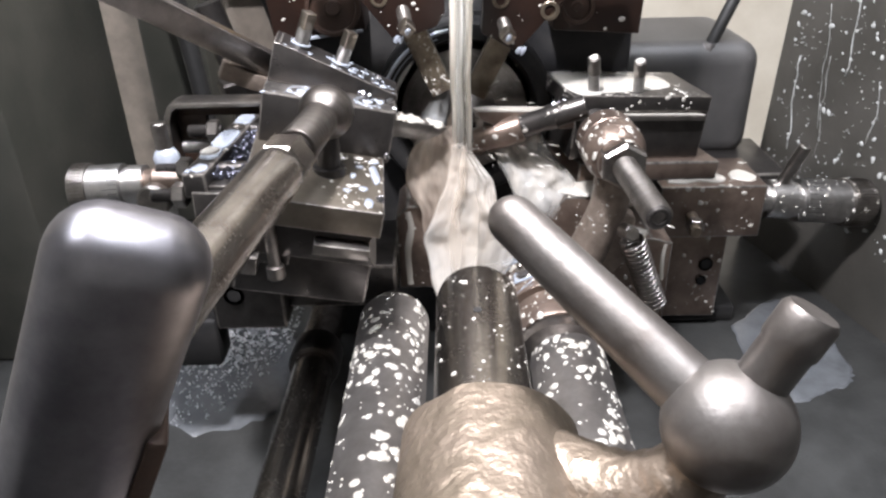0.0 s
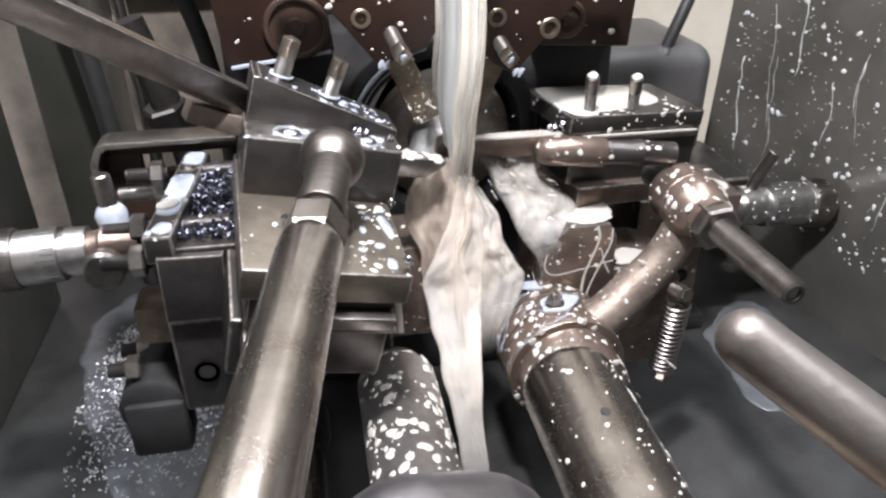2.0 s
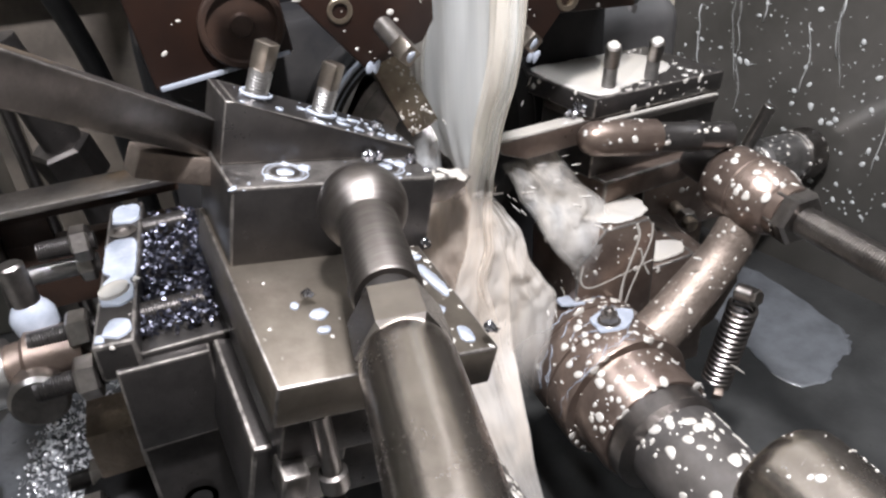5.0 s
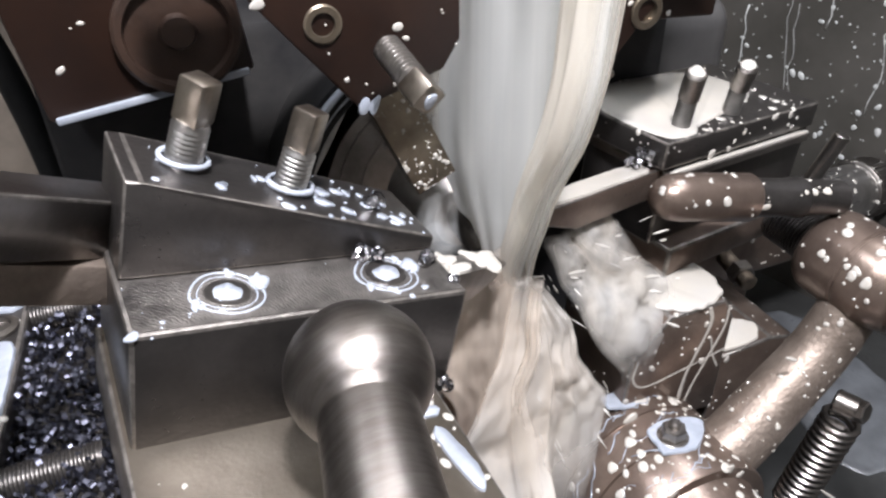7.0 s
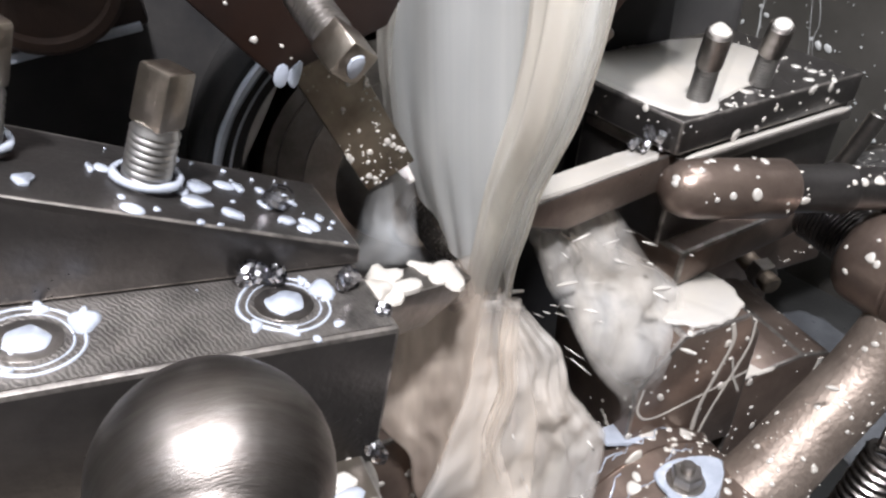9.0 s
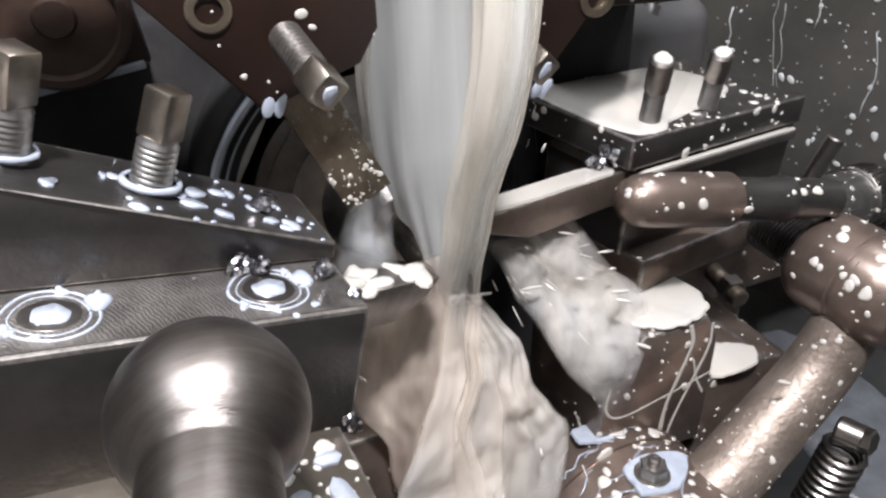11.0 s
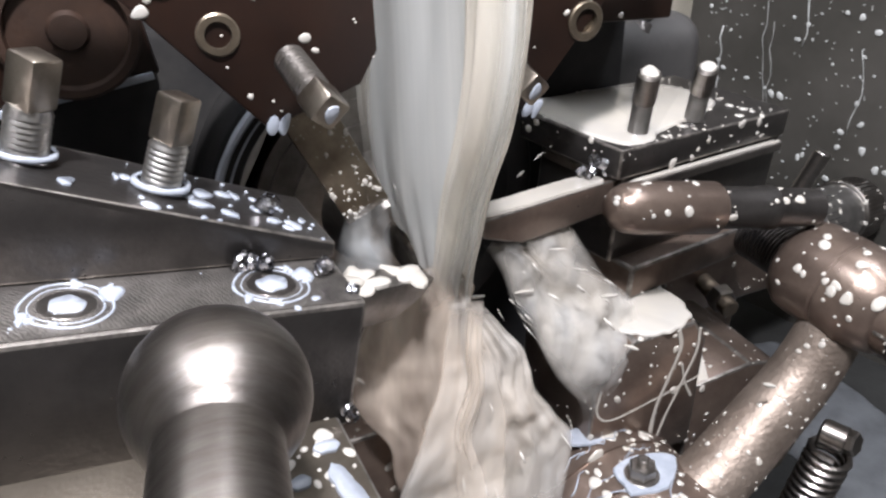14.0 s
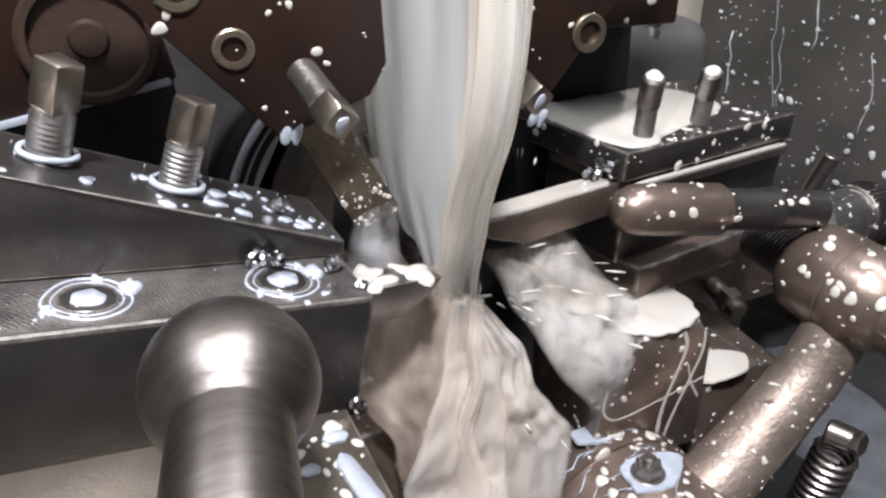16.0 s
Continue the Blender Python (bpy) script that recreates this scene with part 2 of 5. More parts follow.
def lathe(a, b, prof, seg=40, bm=None):
    """Rings of (distance from a, radius) round the line from a towards b."""
    a, d = Vector(a), (Vector(b) - Vector(a)).normalized()
    q = d.to_track_quat("Z", "Y").to_matrix()
    t = bm or bmesh.new()
    rings = []
    for s, r in prof:
        if r <= 1e-6:
            rings.append([t.verts.new(a + d * s)])
        else:
            rings.append([t.verts.new(a + d * s + q @ Vector((r * math.cos(2 * math.pi * k / seg), r * math.sin(2 * math.pi * k / seg), 0))) for k in range(seg)])
    for p, n in zip(rings, rings[1:]):
        for k in range(seg):
            j = (k + 1) % seg
            if len(p) == 1 and len(n) > 1:
                t.faces.new((p[0], n[k], n[j]))
            elif len(n) == 1 and len(p) > 1:
                t.faces.new((p[k], n[0], p[j]))
            elif len(p) > 1:
                t.faces.new((p[k], n[k], n[j], p[j]))
    for ring in (rings[0], rings[-1]):
        if len(ring) > 2:
            t.faces.new(ring)
    return t


def rod(a, b, r, chamfer=0.8, seg=32, bm=None):
    n = (Vector(b) - Vector(a)).length
    return lathe(a, b, [(0, r - chamfer), (chamfer, r), (n - chamfer, r), (n, r - chamfer)], seg, bm)


def threaded(a, b, r, pitch=1.2, depth=0.45, seg=24, bm=None):
    n = (Vector(b) - Vector(a)).length
    prof, s = [(0, r - depth)], 0.0
    while s + pitch < n:
        prof += [(s + pitch * 0.3, r), (s + pitch * 0.55, r), (s + pitch, r - depth)]
        s += pitch
    prof.append((n, r - depth))
    return lathe(a, b, prof, seg, bm)


def tube(pts, r, seg=14, bm=None, cap=True):
    t = bm or bmesh.new()
    pts = [Vector(p) for p in pts]
    rad = r if isinstance(r, (list, tuple)) else [r] * len(pts)
    up, rings = Vector((0.13, 0.31, 0.94)), []
    for i, p in enumerate(pts):
        d = (pts[min(i + 1, len(pts) - 1)] - pts[max(i - 1, 0)]).normalized()
        s = d.cross(up).normalized()
        up = s.cross(d).normalized()
        rings.append([t.verts.new(p + rad[i] * (s * math.cos(2 * math.pi * k / seg) + up * math.sin(2 * math.pi * k / seg))) for k in range(seg)])
    for p, n in zip(rings, rings[1:]):
        for k in range(seg):
            j = (k + 1) % seg
            t.faces.new((p[k], n[k], n[j], p[j]))
    if cap:
        t.faces.new(rings[0])
        t.faces.new(rings[-1])
    return t


def bezier(ctrl, n=16):
    """Smooth line through the control points."""
    out, p = [], [Vector(c) for c in ctrl]
    p = [p[0] * 2 - p[1]] + p + [p[-1] * 2 - p[-2]]
    for i in range(1, len(p) - 2):
        for k in range(n):
            u = k / n
            out.append(0.5 * ((2 * p[i]) + (p[i + 1] - p[i - 1]) * u + (2 * p[i - 1] - 5 * p[i] + 4 * p[i + 1] - p[i + 2]) * u * u
                              + (3 * p[i] - p[i - 1] - 3 * p[i + 1] + p[i + 2]) * u ** 3))
    out.append(p[-2])
    return out


def hexagon(a, b, r, bm=None):
    n = (Vector(b) - Vector(a)).length
    return lathe(a, b, [(0, r * 0.88), (r * 0.12, r), (n - r * 0.12, r), (n, r * 0.88)], 6, bm)


def square_head(a, d, h, w, bm=None):
    f = frame_of(a, Vector(d).orthogonal(), d)
    return box((-w / 2, w / 2), (-w / 2, w / 2), (0, h), f, w * 0.13, bm)


def blob(bm, p, n, rx, ry, h, turn, seg=10, wob=0.15, rng=random):
    """A flat drop that sits on a surface with normal n."""
    f = frame_of(p, Vector(n).orthogonal(), n) @ Matrix.Rotation(turn, 4, "Z")
    ph, k2 = rng.uniform(0, 6.3), rng.choice((2, 3))
    rings = []
    for s, z in ((1.0, -0.05), (0.93, 0.55), (0.6, 0.92)):
        rings.append([bm.verts.new(f @ Vector((rx * s * math.cos(a) * (1 + wob * math.sin(k2 * a + ph)), ry * s * math.sin(a) * (1 + wob * math.sin(k2 * a + ph)), h * z)))
                      for a in (2 * math.pi * k / seg for k in range(seg))])
    top = bm.verts.new(f @ Vector((0, 0, h)))
    for p0, n0 in zip(rings, rings[1:]):
        for k in range(seg):
            j = (k + 1) % seg
            bm.faces.new((p0[k], p0[j], n0[j], n0[k]))
    for k in range(seg):
        bm.faces.new((rings[-1][k], rings[-1][(k + 1) % seg], top))


def spatter(parent, sources, density, big=2.2, seed=1, facing=(-0.1, -0.45, 0.85), least=0.2, mat=None, keep=None, flow=(0, 0, -1), name="coolant_spatter", fine=3.0):
    """White drops over the parts of a thing: density is drops for each square centimetre."""
    rng = random.Random(seed)
    face = Vector(facing).normalized()
    bm = bmesh.new()
    base = ORIGIN[parent]
    for ob in sources:
        me = ob.data
        me.calc_loop_triangles()
        co = [v.co * 1000 + ORIGIN[ob] for v in me.vertices]
        for tri in me.loop_triangles:
            a, b, c = (co[i] for i in tri.vertices)
            n = (b - a).cross(c - a)
            area = n.length / 2
            if area < 1e-6:
                continue
            n = n / (2 * area)
            if n.dot(face) < least:
                continue
            want = area / 100 * density
            count = int(want) + (rng.random() < want - int(want))
            for _ in range(min(count, 400)):
                u, v = rng.random(), rng.random()
                if u + v > 1:
                    u, v = 1 - u, 1 - v
                p = a + (b - a) * u + (c - a) * v
                if keep and not keep(p):
                    continue
                if noise.noise(p * 0.045 + Vector((seed, 0, 0))) < -0.12 and rng.random() < 0.75:
                    continue
                r = big * (0.16 + 0.84 * rng.random() ** fine)
                blob(bm, p, n, r * rng.uniform(0.9, 1.5), r, min(0.3 + 0.1 * r, 0.55), rng.uniform(0, 6.3), 9 if r < 1 else 12, 0.12, rng)
    if not bm.verts:
        bm.free()
        return None
    return part(name, bm, mat or MILK, parent, "splashed white coolant drops", "stuff", 180)


def puddle(f, outline, h, bm, seed=0, sub=6, wob=0.6):
    """A flat pool with a rounded rim, its outline in the local x-y plane of f."""
    pts = bezier([(x, y, 0) for x, y in outline] + [(*outline[0], 0)], sub)[:-1]
    pts = [p + Vector((noise.noise(p * 0.3 + Vector((seed, 0, 0))), noise.noise(p * 0.3 + Vector((0, seed, 5))), 0)) * wob for p in pts]
    mid = sum(pts, Vector()) / len(pts)
    rings = []
    for s, z in ((1.0, -0.1), (0.985, 0.6), (0.95, 1.0)):
        rings.append([bm.verts.new(f @ (mid + (p - mid) * s + Vector((0, 0, h * z)))) for p in pts])
    for p0, n0 in zip(rings, rings[1:]):
        for k in range(len(pts)):
            j = (k + 1) % len(pts)
            bm.faces.new((p0[k], p0[j], n0[j], n0[k]))
    bm.faces.new(rings[-1])
    return bm


def curl(bm, p, r, turns, pitch, width, axis, rng):
    """A coiled metal chip."""
    f = frame_of(p, Vector(axis).orthogonal(), axis)
    n = int(10 * turns)
    prev = None
    for k in range(n + 1):
        a = 2 * math.pi * k / 10 + rng.uniform(-0.1, 0.1)
        rr = r * (1 + 0.15 * math.sin(k * 0.7))
        c = Vector((rr * math.cos(a), rr * math.sin(a), pitch * k / 10))
        q = [bm.verts.new(f @ (c + Vector((0, 0, s * width / 2)))) for s in (-1, 1)]
        if prev:
            bm.faces.new((prev[0], q[0], q[1], prev[1]))
        prev = q


# ---------- the setting ----------
def build_setting():
    setting("floor", box((-3000, 3000), (-3000, 2600), (-1020, -1000), bevel=0), GREYWALL, "grey concrete workshop floor", "floor")
    setting("ceiling", box((-3000, 3000), (-3000, 620), (2000, 2020), bevel=0), GREYWALL, "plain pale workshop ceiling", "ceiling")
    setting("wall_south", box((-3000, 3000), (-3020, -3000), (-1000, 2000), bevel=0), GREYWALL, "plain grey workshop wall", "wall")
    setting("wall_west", box((-3020, -3000), (-3000, 2600), (-1000, 2000), bevel=0), GREYWALL, "plain grey workshop wall", "wall")
    setting("wall_east", box((3000, 3020), (-3000, 2600), (-1000, 2000), bevel=0), GREYWALL, "plain grey workshop wall", "wall")
    setting("wall_north", box((-3000, 3000), (620, 640), (-1000, 2000), bevel=0), MARBLE, "beige stone-clad wall behind the machine", "wall")
    # chip tray and pedestal of the machine
    tray = setting("machine_tray", box((-420, 420), (-660, 420), (-232, -222), bevel=2), TRAY, "wet steel chip tray under the slides", "tray")
    part("tray_side", box((-420, -410), (-660, 420), (-221.8, -150), bevel=2), TRAY, tray)
    part("tray_side", box((-409.8, 330), (-660, -650), (-221.8, -20), bevel=2), TRAY, tray)
    setting("machine_pedestal", box((-380, 380), (-600, 400), (-1000, -232), bevel=6), PANEL, "dark green machine pedestal", "pedestal")
    # right splash sheet, slightly leaning, with a free rear edge
    f = frame_of((316, 272, -230), (0.25, -0.97, 0.0), (0.03, 0, 1))
    t = box((0, 1100), (0, 5), (0, 560), f, 1.2)
    sheet = setting("splash_sheet", t, SPLASH, "dark green splash sheet streaked with coolant", "panel")
    # lit wet part of the tray beside the sheet, its sheen painted as a pale patch
    t = bmesh.new()
    puddle(frame_of((0, 0, -221.6), (1, 0, 0), (0, 0, 1)), [(246, 96), (266, 112), (298, 138), (322, 128), (326, 90), (324, 40), (316, 16), (290, 2), (262, -10), (240, 6), (242, 50)], 0.7, t, 3, wob=4)
    setting("wet_patch", t, WETGREY, "wet part of the tray, its lit sheen put into the colour", "coolant film")
    # headstock
    t = box((-132, 130), (92, 330), (-222, 62), bevel=6)
    # black backing added so the gap behind the tool plates stays dark
    box((-124, 62), (128, 318), (60, 210), bevel=6, bm=t)
    setting("headstock", t, BLACK, "black machine headstock casting with added dark backing above", "headstock")
    # left column and the dark strips behind
    t = box((-420, -330), (60, 260), (-222, 420), bevel=5)
    box((-330, -262), (330, 400), (-222, 420), bevel=5, bm=t)
    setting("machine_column", t, PANEL, "dark green machine column", "column")
    return sheet


sheet = build_setting()


# fitting modelled round each added lamp; it stays out of view
def added_fitting(x):
    g = thing("ceiling_light", (x, -250, 1870), "unseen fluorescent ceiling light added for fill and streak highlights", "ceiling light", "ceiling lights")
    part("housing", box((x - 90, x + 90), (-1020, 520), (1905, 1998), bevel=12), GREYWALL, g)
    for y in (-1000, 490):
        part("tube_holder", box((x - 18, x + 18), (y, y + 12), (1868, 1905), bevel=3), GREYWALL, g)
    part("tube", rod((x, -988, 1882), (x, 490, 1882), 13, 2, 20), TUBEGLASS, g, "glowing white tube of the added light")


# emission makes the added tubes glow
TUBEGLASS = material("added_tube_glow", (0.85, 0.85, 0.84), 0.2)
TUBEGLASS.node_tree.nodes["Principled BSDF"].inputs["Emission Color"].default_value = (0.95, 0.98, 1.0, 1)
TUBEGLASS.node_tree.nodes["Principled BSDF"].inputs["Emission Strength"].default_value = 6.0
added_fitting(-780)
added_fitting(620)
rng = random.Random(5)


def runs_on_sheet():
    """Dried and wet coolant runs and drops on the splash sheet."""
    t = bmesh.new()
    face = lambda y, z: Vector((315.4 + 0.03 * (z + 230) + 0.258 * (272 - y), y, z))
    for _ in range(26):
        y, z = rng.uniform(-150, 255), rng.uniform(-20, 150)
        n = rng.randint(6, 14)
        pts, yy = [], y
        for k in range(n):
            pts.append(face(yy, z - k * 9))
            yy += rng.uniform(-3.2, 2.0)
        w = rng.uniform(0.2, 0.55)
        tube(pts, [w * rng.uniform(0.6, 1.3) for _ in pts], 6, t)
    for _ in range(1700):
        y, z = rng.uniform(-240, 262), rng.uniform(-160, 190)
        r = 0.4 + 2.0 * rng.random() ** 5
        blob(t, face(y, z), (-0.97, -0.25, 0.03), r * rng.uniform(1, 1.7), r, 0.5, rng.uniform(0, 6.3), 8, 0.1, rng)
    part("coolant_runs", t, FILMDROP, sheet, "thin coolant runs and drops", "stuff", 180)


FILMDROP = material("thin_dried_coolant", (0.50, 0.51, 0.50), 0.3, 0.0, (0.26, 0.27, 0.265), 90)
runs_on_sheet()

# ---------- left tool slide ----------
L = frame_of((-118, -54, 19.3), (0.972, 0.095, -0.215), (0.215, 0, 0.976))
LP = L @ Matrix.Rotation(radians(5.5), 4, "X")


def socket_screw(at, axis, r, parent):
    d = Vector(axis).normalized()
    a = Vector(at)
    s = part("socket_screw", lathe(a - d * 1.0, a + d, [(0, r), (2.2, r), (2.8, r - 0.6), (2.8, r * 0.56), (0.2, r * 0.5), (0.2, 0)], 24), GROUND, parent, "socket-head cap screw")
    return s


def bolt_square(base, tip, r, parent, thread=0.55, head=1.0):
    base, tip = Vector(base), Vector(tip)
    d = (tip - base).normalized()
    n = (tip - base).length
    b = part("square_bolt", threaded(base - d * 3, base + d * (n * thread), r, 1.2, 0.42), ZINC, parent, "zinc bolt with a square head")
    part("bolt_head", square_head(base + d * (n * thread - 0.5), d, n * (1 - thread) + 0.5, r * 1.75 * head), HEAD, b)
    return b


def tool_slide():
    g = thing("tool_slide", (-80, -60, -60), "dark steel cross slide with a square tool block", "tool slide")
    top = part("slide_plate", box((-0.8, 74.5), (-62.5, 40), (-16, 0), LP, 0.9), TAN, g, "oily tan ground plate dotted with coolant")
    part("slide_gib", box((40, 70), (-66.5, -48), (-29, -22), LP, 0.8), GROUND, g, "bright dovetail gib")
    t = prism([(4, -16), (73, -16), (66, -27), (76, -38), (4, -38)], -58, 36, LP, 0.7)
    part("dovetail", t, DARK, g)
    part("slide_base", box((-2, 74), (-50, 46), (-72, -38), LP, 1.5), DARK, g, "black slide base")
    # screw pocket in the front
    s = LP @ Vector((15, -58, -18))
    t = lathe(s, s + Vector((1.0, -1.5, -34)), [(0, 3.4), (25, 3.4), (25.5, 5.0), (32, 5.0), (33, 4.0)], 24)
    part("adjusting_screw", t, GROUND, g, "bright adjusting screw")
    part("screw_pocket", box((4, 28), (-56, -46), (-46, -16), LP, 1.0), DARK, g)
    part("screw_lug", box((3, 12), (-66, -54), (-48, -36), LP, 1.2), GROUND, g)
    block = part("holder_block", box((1, 77.5), (-0.5, 44), (-3, 29), L, 1.0), DARK, g, "blackened square tool block")
    part("milled_top", box((2.0, 76.5), (0.6, 19.4), (28.6, 29.15), L, 0), LEDGE, g, "milled top face with curved tool marks")
    wedge = part("clamp_wedge", prism([(2, 29.2), (3.5, 52.3), (7, 51.5), (78, 33), (78, 29.2)], 19.5, 46, L, 0.6), DARK, g, "blackened tapered tool clamp")
    for u in (22.5, 60.5):
        socket_screw(L @ Vector((u, 10.6, 27.4)), L.to_3x3() @ Vector((0, 0, 1)), 5.6, g)
    bolt_square((-92.8, -17.5, 64.5), (-85.6, -19.5, 83.0), 4.3, g, 0.5, 0.92)
    bolt_square((-70.2, -17.5, 53.0), (-62.6, -17.5, 71.0), 4.1, g, 0.5, 0.92)
    # cutting tool
    a, b = Vector((-41, -22, 19)), Vector((-9.5, -9, 8))
    f = frame_of(a, b - a, (0.33, 0, 1))
    n = (b - a).length
    t = prism([(-8, -10), (-8, 2), (n, 2), (n - 3, -3), (n - 12, -9)], -4.5, 4.5, f, 0.5)
    tool = part("cutting_tool", t, GROUND, g, "ground steel cutting tool")
    # white coolant lying on the tool and round the screws
    t = bmesh.new()
    for k in range(16):
        q = f @ Vector((rng.uniform(1, n - 4), rng.uniform(-3, 3), 1.8))
        blob(t, q, (0.3, 0, 1), rng.uniform(2.5, 6), rng.uniform(2, 3.6), rng.uniform(0.8, 2.2), rng.uniform(-0.5, 0.5), 14, 0.22, rng)
    up = L.to_3x3() @ Vector((0, 0, 1))
    part("coolant_pool", t, MILK, g, "white coolant on the tool", "stuff")
    for u, w, r in ((22.5, 10.6, 7.8), (60.5, 10.6, 7.6)):
        t = bmesh.new()
        for rr, fat in ((r, 0.5), (r * 0.8, 0.26)):
            pts = [L @ Vector((u + rr * math.cos(a) * (1 + 0.05 * math.sin(3 * a + u)), w + rr * math.sin(a) * (1 + 0.04 * math.sin(2 * a + u)), 29.1)) for a in (k * 0.13 for k in range(49))]
            tube(pts, [fat * (0.55 + 0.6 * abs(noise.noise(q * 0.25))) for q in pts], 8, t)
        for _ in range(7):
            a = rng.uniform(0, 6.3)
            blob(t, L @ Vector((u + r * rng.uniform(0.95, 1.3) * math.cos(a), w + r * rng.uniform(0.85, 1.05) * math.sin(a), 29.1)), up, rng.uniform(0.7, 1.9), rng.uniform(0.7, 1.3), 0.7, a, 12, 0.2, rng)
        blob(t, L @ Vector((u + r, w + 2.5, 29.1)), up, 2.8, 2.3, 1.0, 0.8, 14, 0.15, rng)
        puddle(L @ Matrix.Translation((u, w, 28.0)), [(-3.4, -1), (-1.6, -3.1), (1.2, -2.6), (3.3, -1.6), (2.9, 1.6), (0.8, 3.2), (-2.2, 2.4)], 1.5, t, int(u), wob=1.0)
        part("coolant_ring", t, BLUEMILK, g, "bluish coolant ring round the screw", "", 180)
    for bx in ((-92.4, -17.5, 65.6), (-69.8, -17.5, 54.0)):
        d = Vector((0.34, 0, 0.94)).normalized()
        ff = frame_of(Vector(bx) - d * 0.8, d.orthogonal(), d)
        pts = [ff @ Vector((5.4 * math.cos(k * 0.3), 5.4 * math.sin(k * 0.3), 0)) for k in range(22)]
        part("coolant_ring", tube(pts, [0.7 + 0.4 * noise.noise(q * 0.3) for q in pts], 8), BLUEMILK, g, "coolant ring round the bolt", "", 180)
    for p, r in ((L @ Vector((65, 31, 37.5)), 2.6), (L @ Vector((57, 18, 31)), 2.6), (L @ Vector((61, 17, 31)), 2.0), (L @ Vector((73, 13, 31)), 2.3), (L @ Vector((76, -2, 2)), 2.0), (L @ Vector((20, -26, 1)), 1.6), (L @ Vector((76, 4, 29)), 1.6), (L @ Vector((71, -60, 1)), 2.2)):
        t = bmesh.new()
        for _ in range(4):
            curl(t, p + Vector((rng.uniform(-1, 1), rng.uniform(-1, 1), -0.4)), r * rng.uniform(0.6, 1), 1.6, 1.0, 0.9, (rng.uniform(-1, 1), rng.uniform(-1, 1), 0.6), rng)
        part("metal_chip", t, CURL, g, "curled bright metal chip")
    spatter(g, [top], 3.6, 2.0, 11, least=0.8, keep=lambda p: (LP.inverted() @ p).x > 44, fine=2.2)
    spatter(g, [top], 0.5, 1.0, 12, least=0.8, keep=lambda p: (LP.inverted() @ p).x <= 44)
    spatter(g, [wedge], 2.4, 2.0, 13, least=0.55, mat=BLUEMILK, keep=lambda p: (L.inverted() @ p).x > 30, fine=1.8)
    spatter(g, [wedge, block], 1.2, 1.1, 14, least=0.55, mat=BLUEMILK, keep=lambda p: (L.inverted() @ p).z > 28, fine=2.6)
    # large drops lying on the plate and the clamp
    t = bmesh.new()
    flat = LP @ Matrix.Translation((0, 0, 0.1))
    puddle(flat, [(67.5, -13), (69.5, -15), (71.5, -23), (71.8, -31), (69.5, -33), (67, -25), (66, -16)], 0.9, t, 3)
    for x, y, rx, ry in ((68.5, -8.5, 3.0, 1.7), (66, -54, 2.6, 4.2), (60, -16, 2.4, 1.9), (57, -27, 2.0, 2.8), (63, -40, 2.8, 2.0), (54, -44, 2.2, 1.7), (22, -33, 3.4, 2.7), (15.5, -27, 1.8, 1.6), (21, -41, 2.4, 2.0)):
        puddle(flat @ Matrix.Translation((x, y, 0)), [(rx * math.cos(a), ry * math.sin(a)) for a in (0.0, 1.05, 2.1, 3.14, 4.2, 5.25)], 0.8, t, int(x + y), wob=0.7)
    slope = L @ Matrix.Translation((7, 19.5, 51.5)) @ Matrix.Rotation(radians(14.6), 4, "Y")
    for x, y, rx, ry in ((44, 8, 4.4, 1.4), (50, 5, 2.6, 1.6), (28, 14, 2.0, 1.5), (60, 6, 3.0, 1.5), (64, 14, 2.6, 1.3), (54, 17, 2.6, 1.6), (46, 14, 3.4, 1.5), (18, 6, 3.2, 1.8), (68, 9, 2.2, 1.1)):
        k = 0.55 + 0.45 * rng.random()
        puddle(slope @ Matrix.Translation((x, y, 0.1)) @ Matrix.Rotation(rng.uniform(-0.5, 0.5), 4, "Z"), [(0.62 * k * rx * rng.uniform(0.7, 1.2) * math.cos(a), 1.5 * k * ry * rng.uniform(0.7, 1.2) * math.sin(a)) for a in (0.0, 0.8, 1.6, 2.4, 3.14, 4.0, 4.7, 5.5)], 0.45, t, int(x * 3 + y), wob=0.8)
    part("coolant_pool", t, BLUEMILK, g, "large flat drops of coolant", "stuff", 180)
    return g


tool_slide()


def side_bar():
    g = thing("bar_lever", (-112, -4, 46), "long square steel bar lever dulled by oil", "lever")
    a, b = Vector((-104, -1, 42)), Vector((-182, -106, 124))
    f = frame_of(a, b - a, (0.6, 0.2, 0.9))
    n = (b - a).length
    part("square_bar", box((0, n), (-6.5, 6.5), (-7, 7), f, 0.7), GUN, g)
    a, b = Vector((-106, -17, 36)), Vector((-139, -29, 54))
    part("stop_piece", box((0, (b - a).length), (-5, 5), (-5, 5), frame_of(a, b - a, (0.5, 0.1, 0.9)), 0.7), BRONZE, g, "short brownish stop piece")


side_bar()


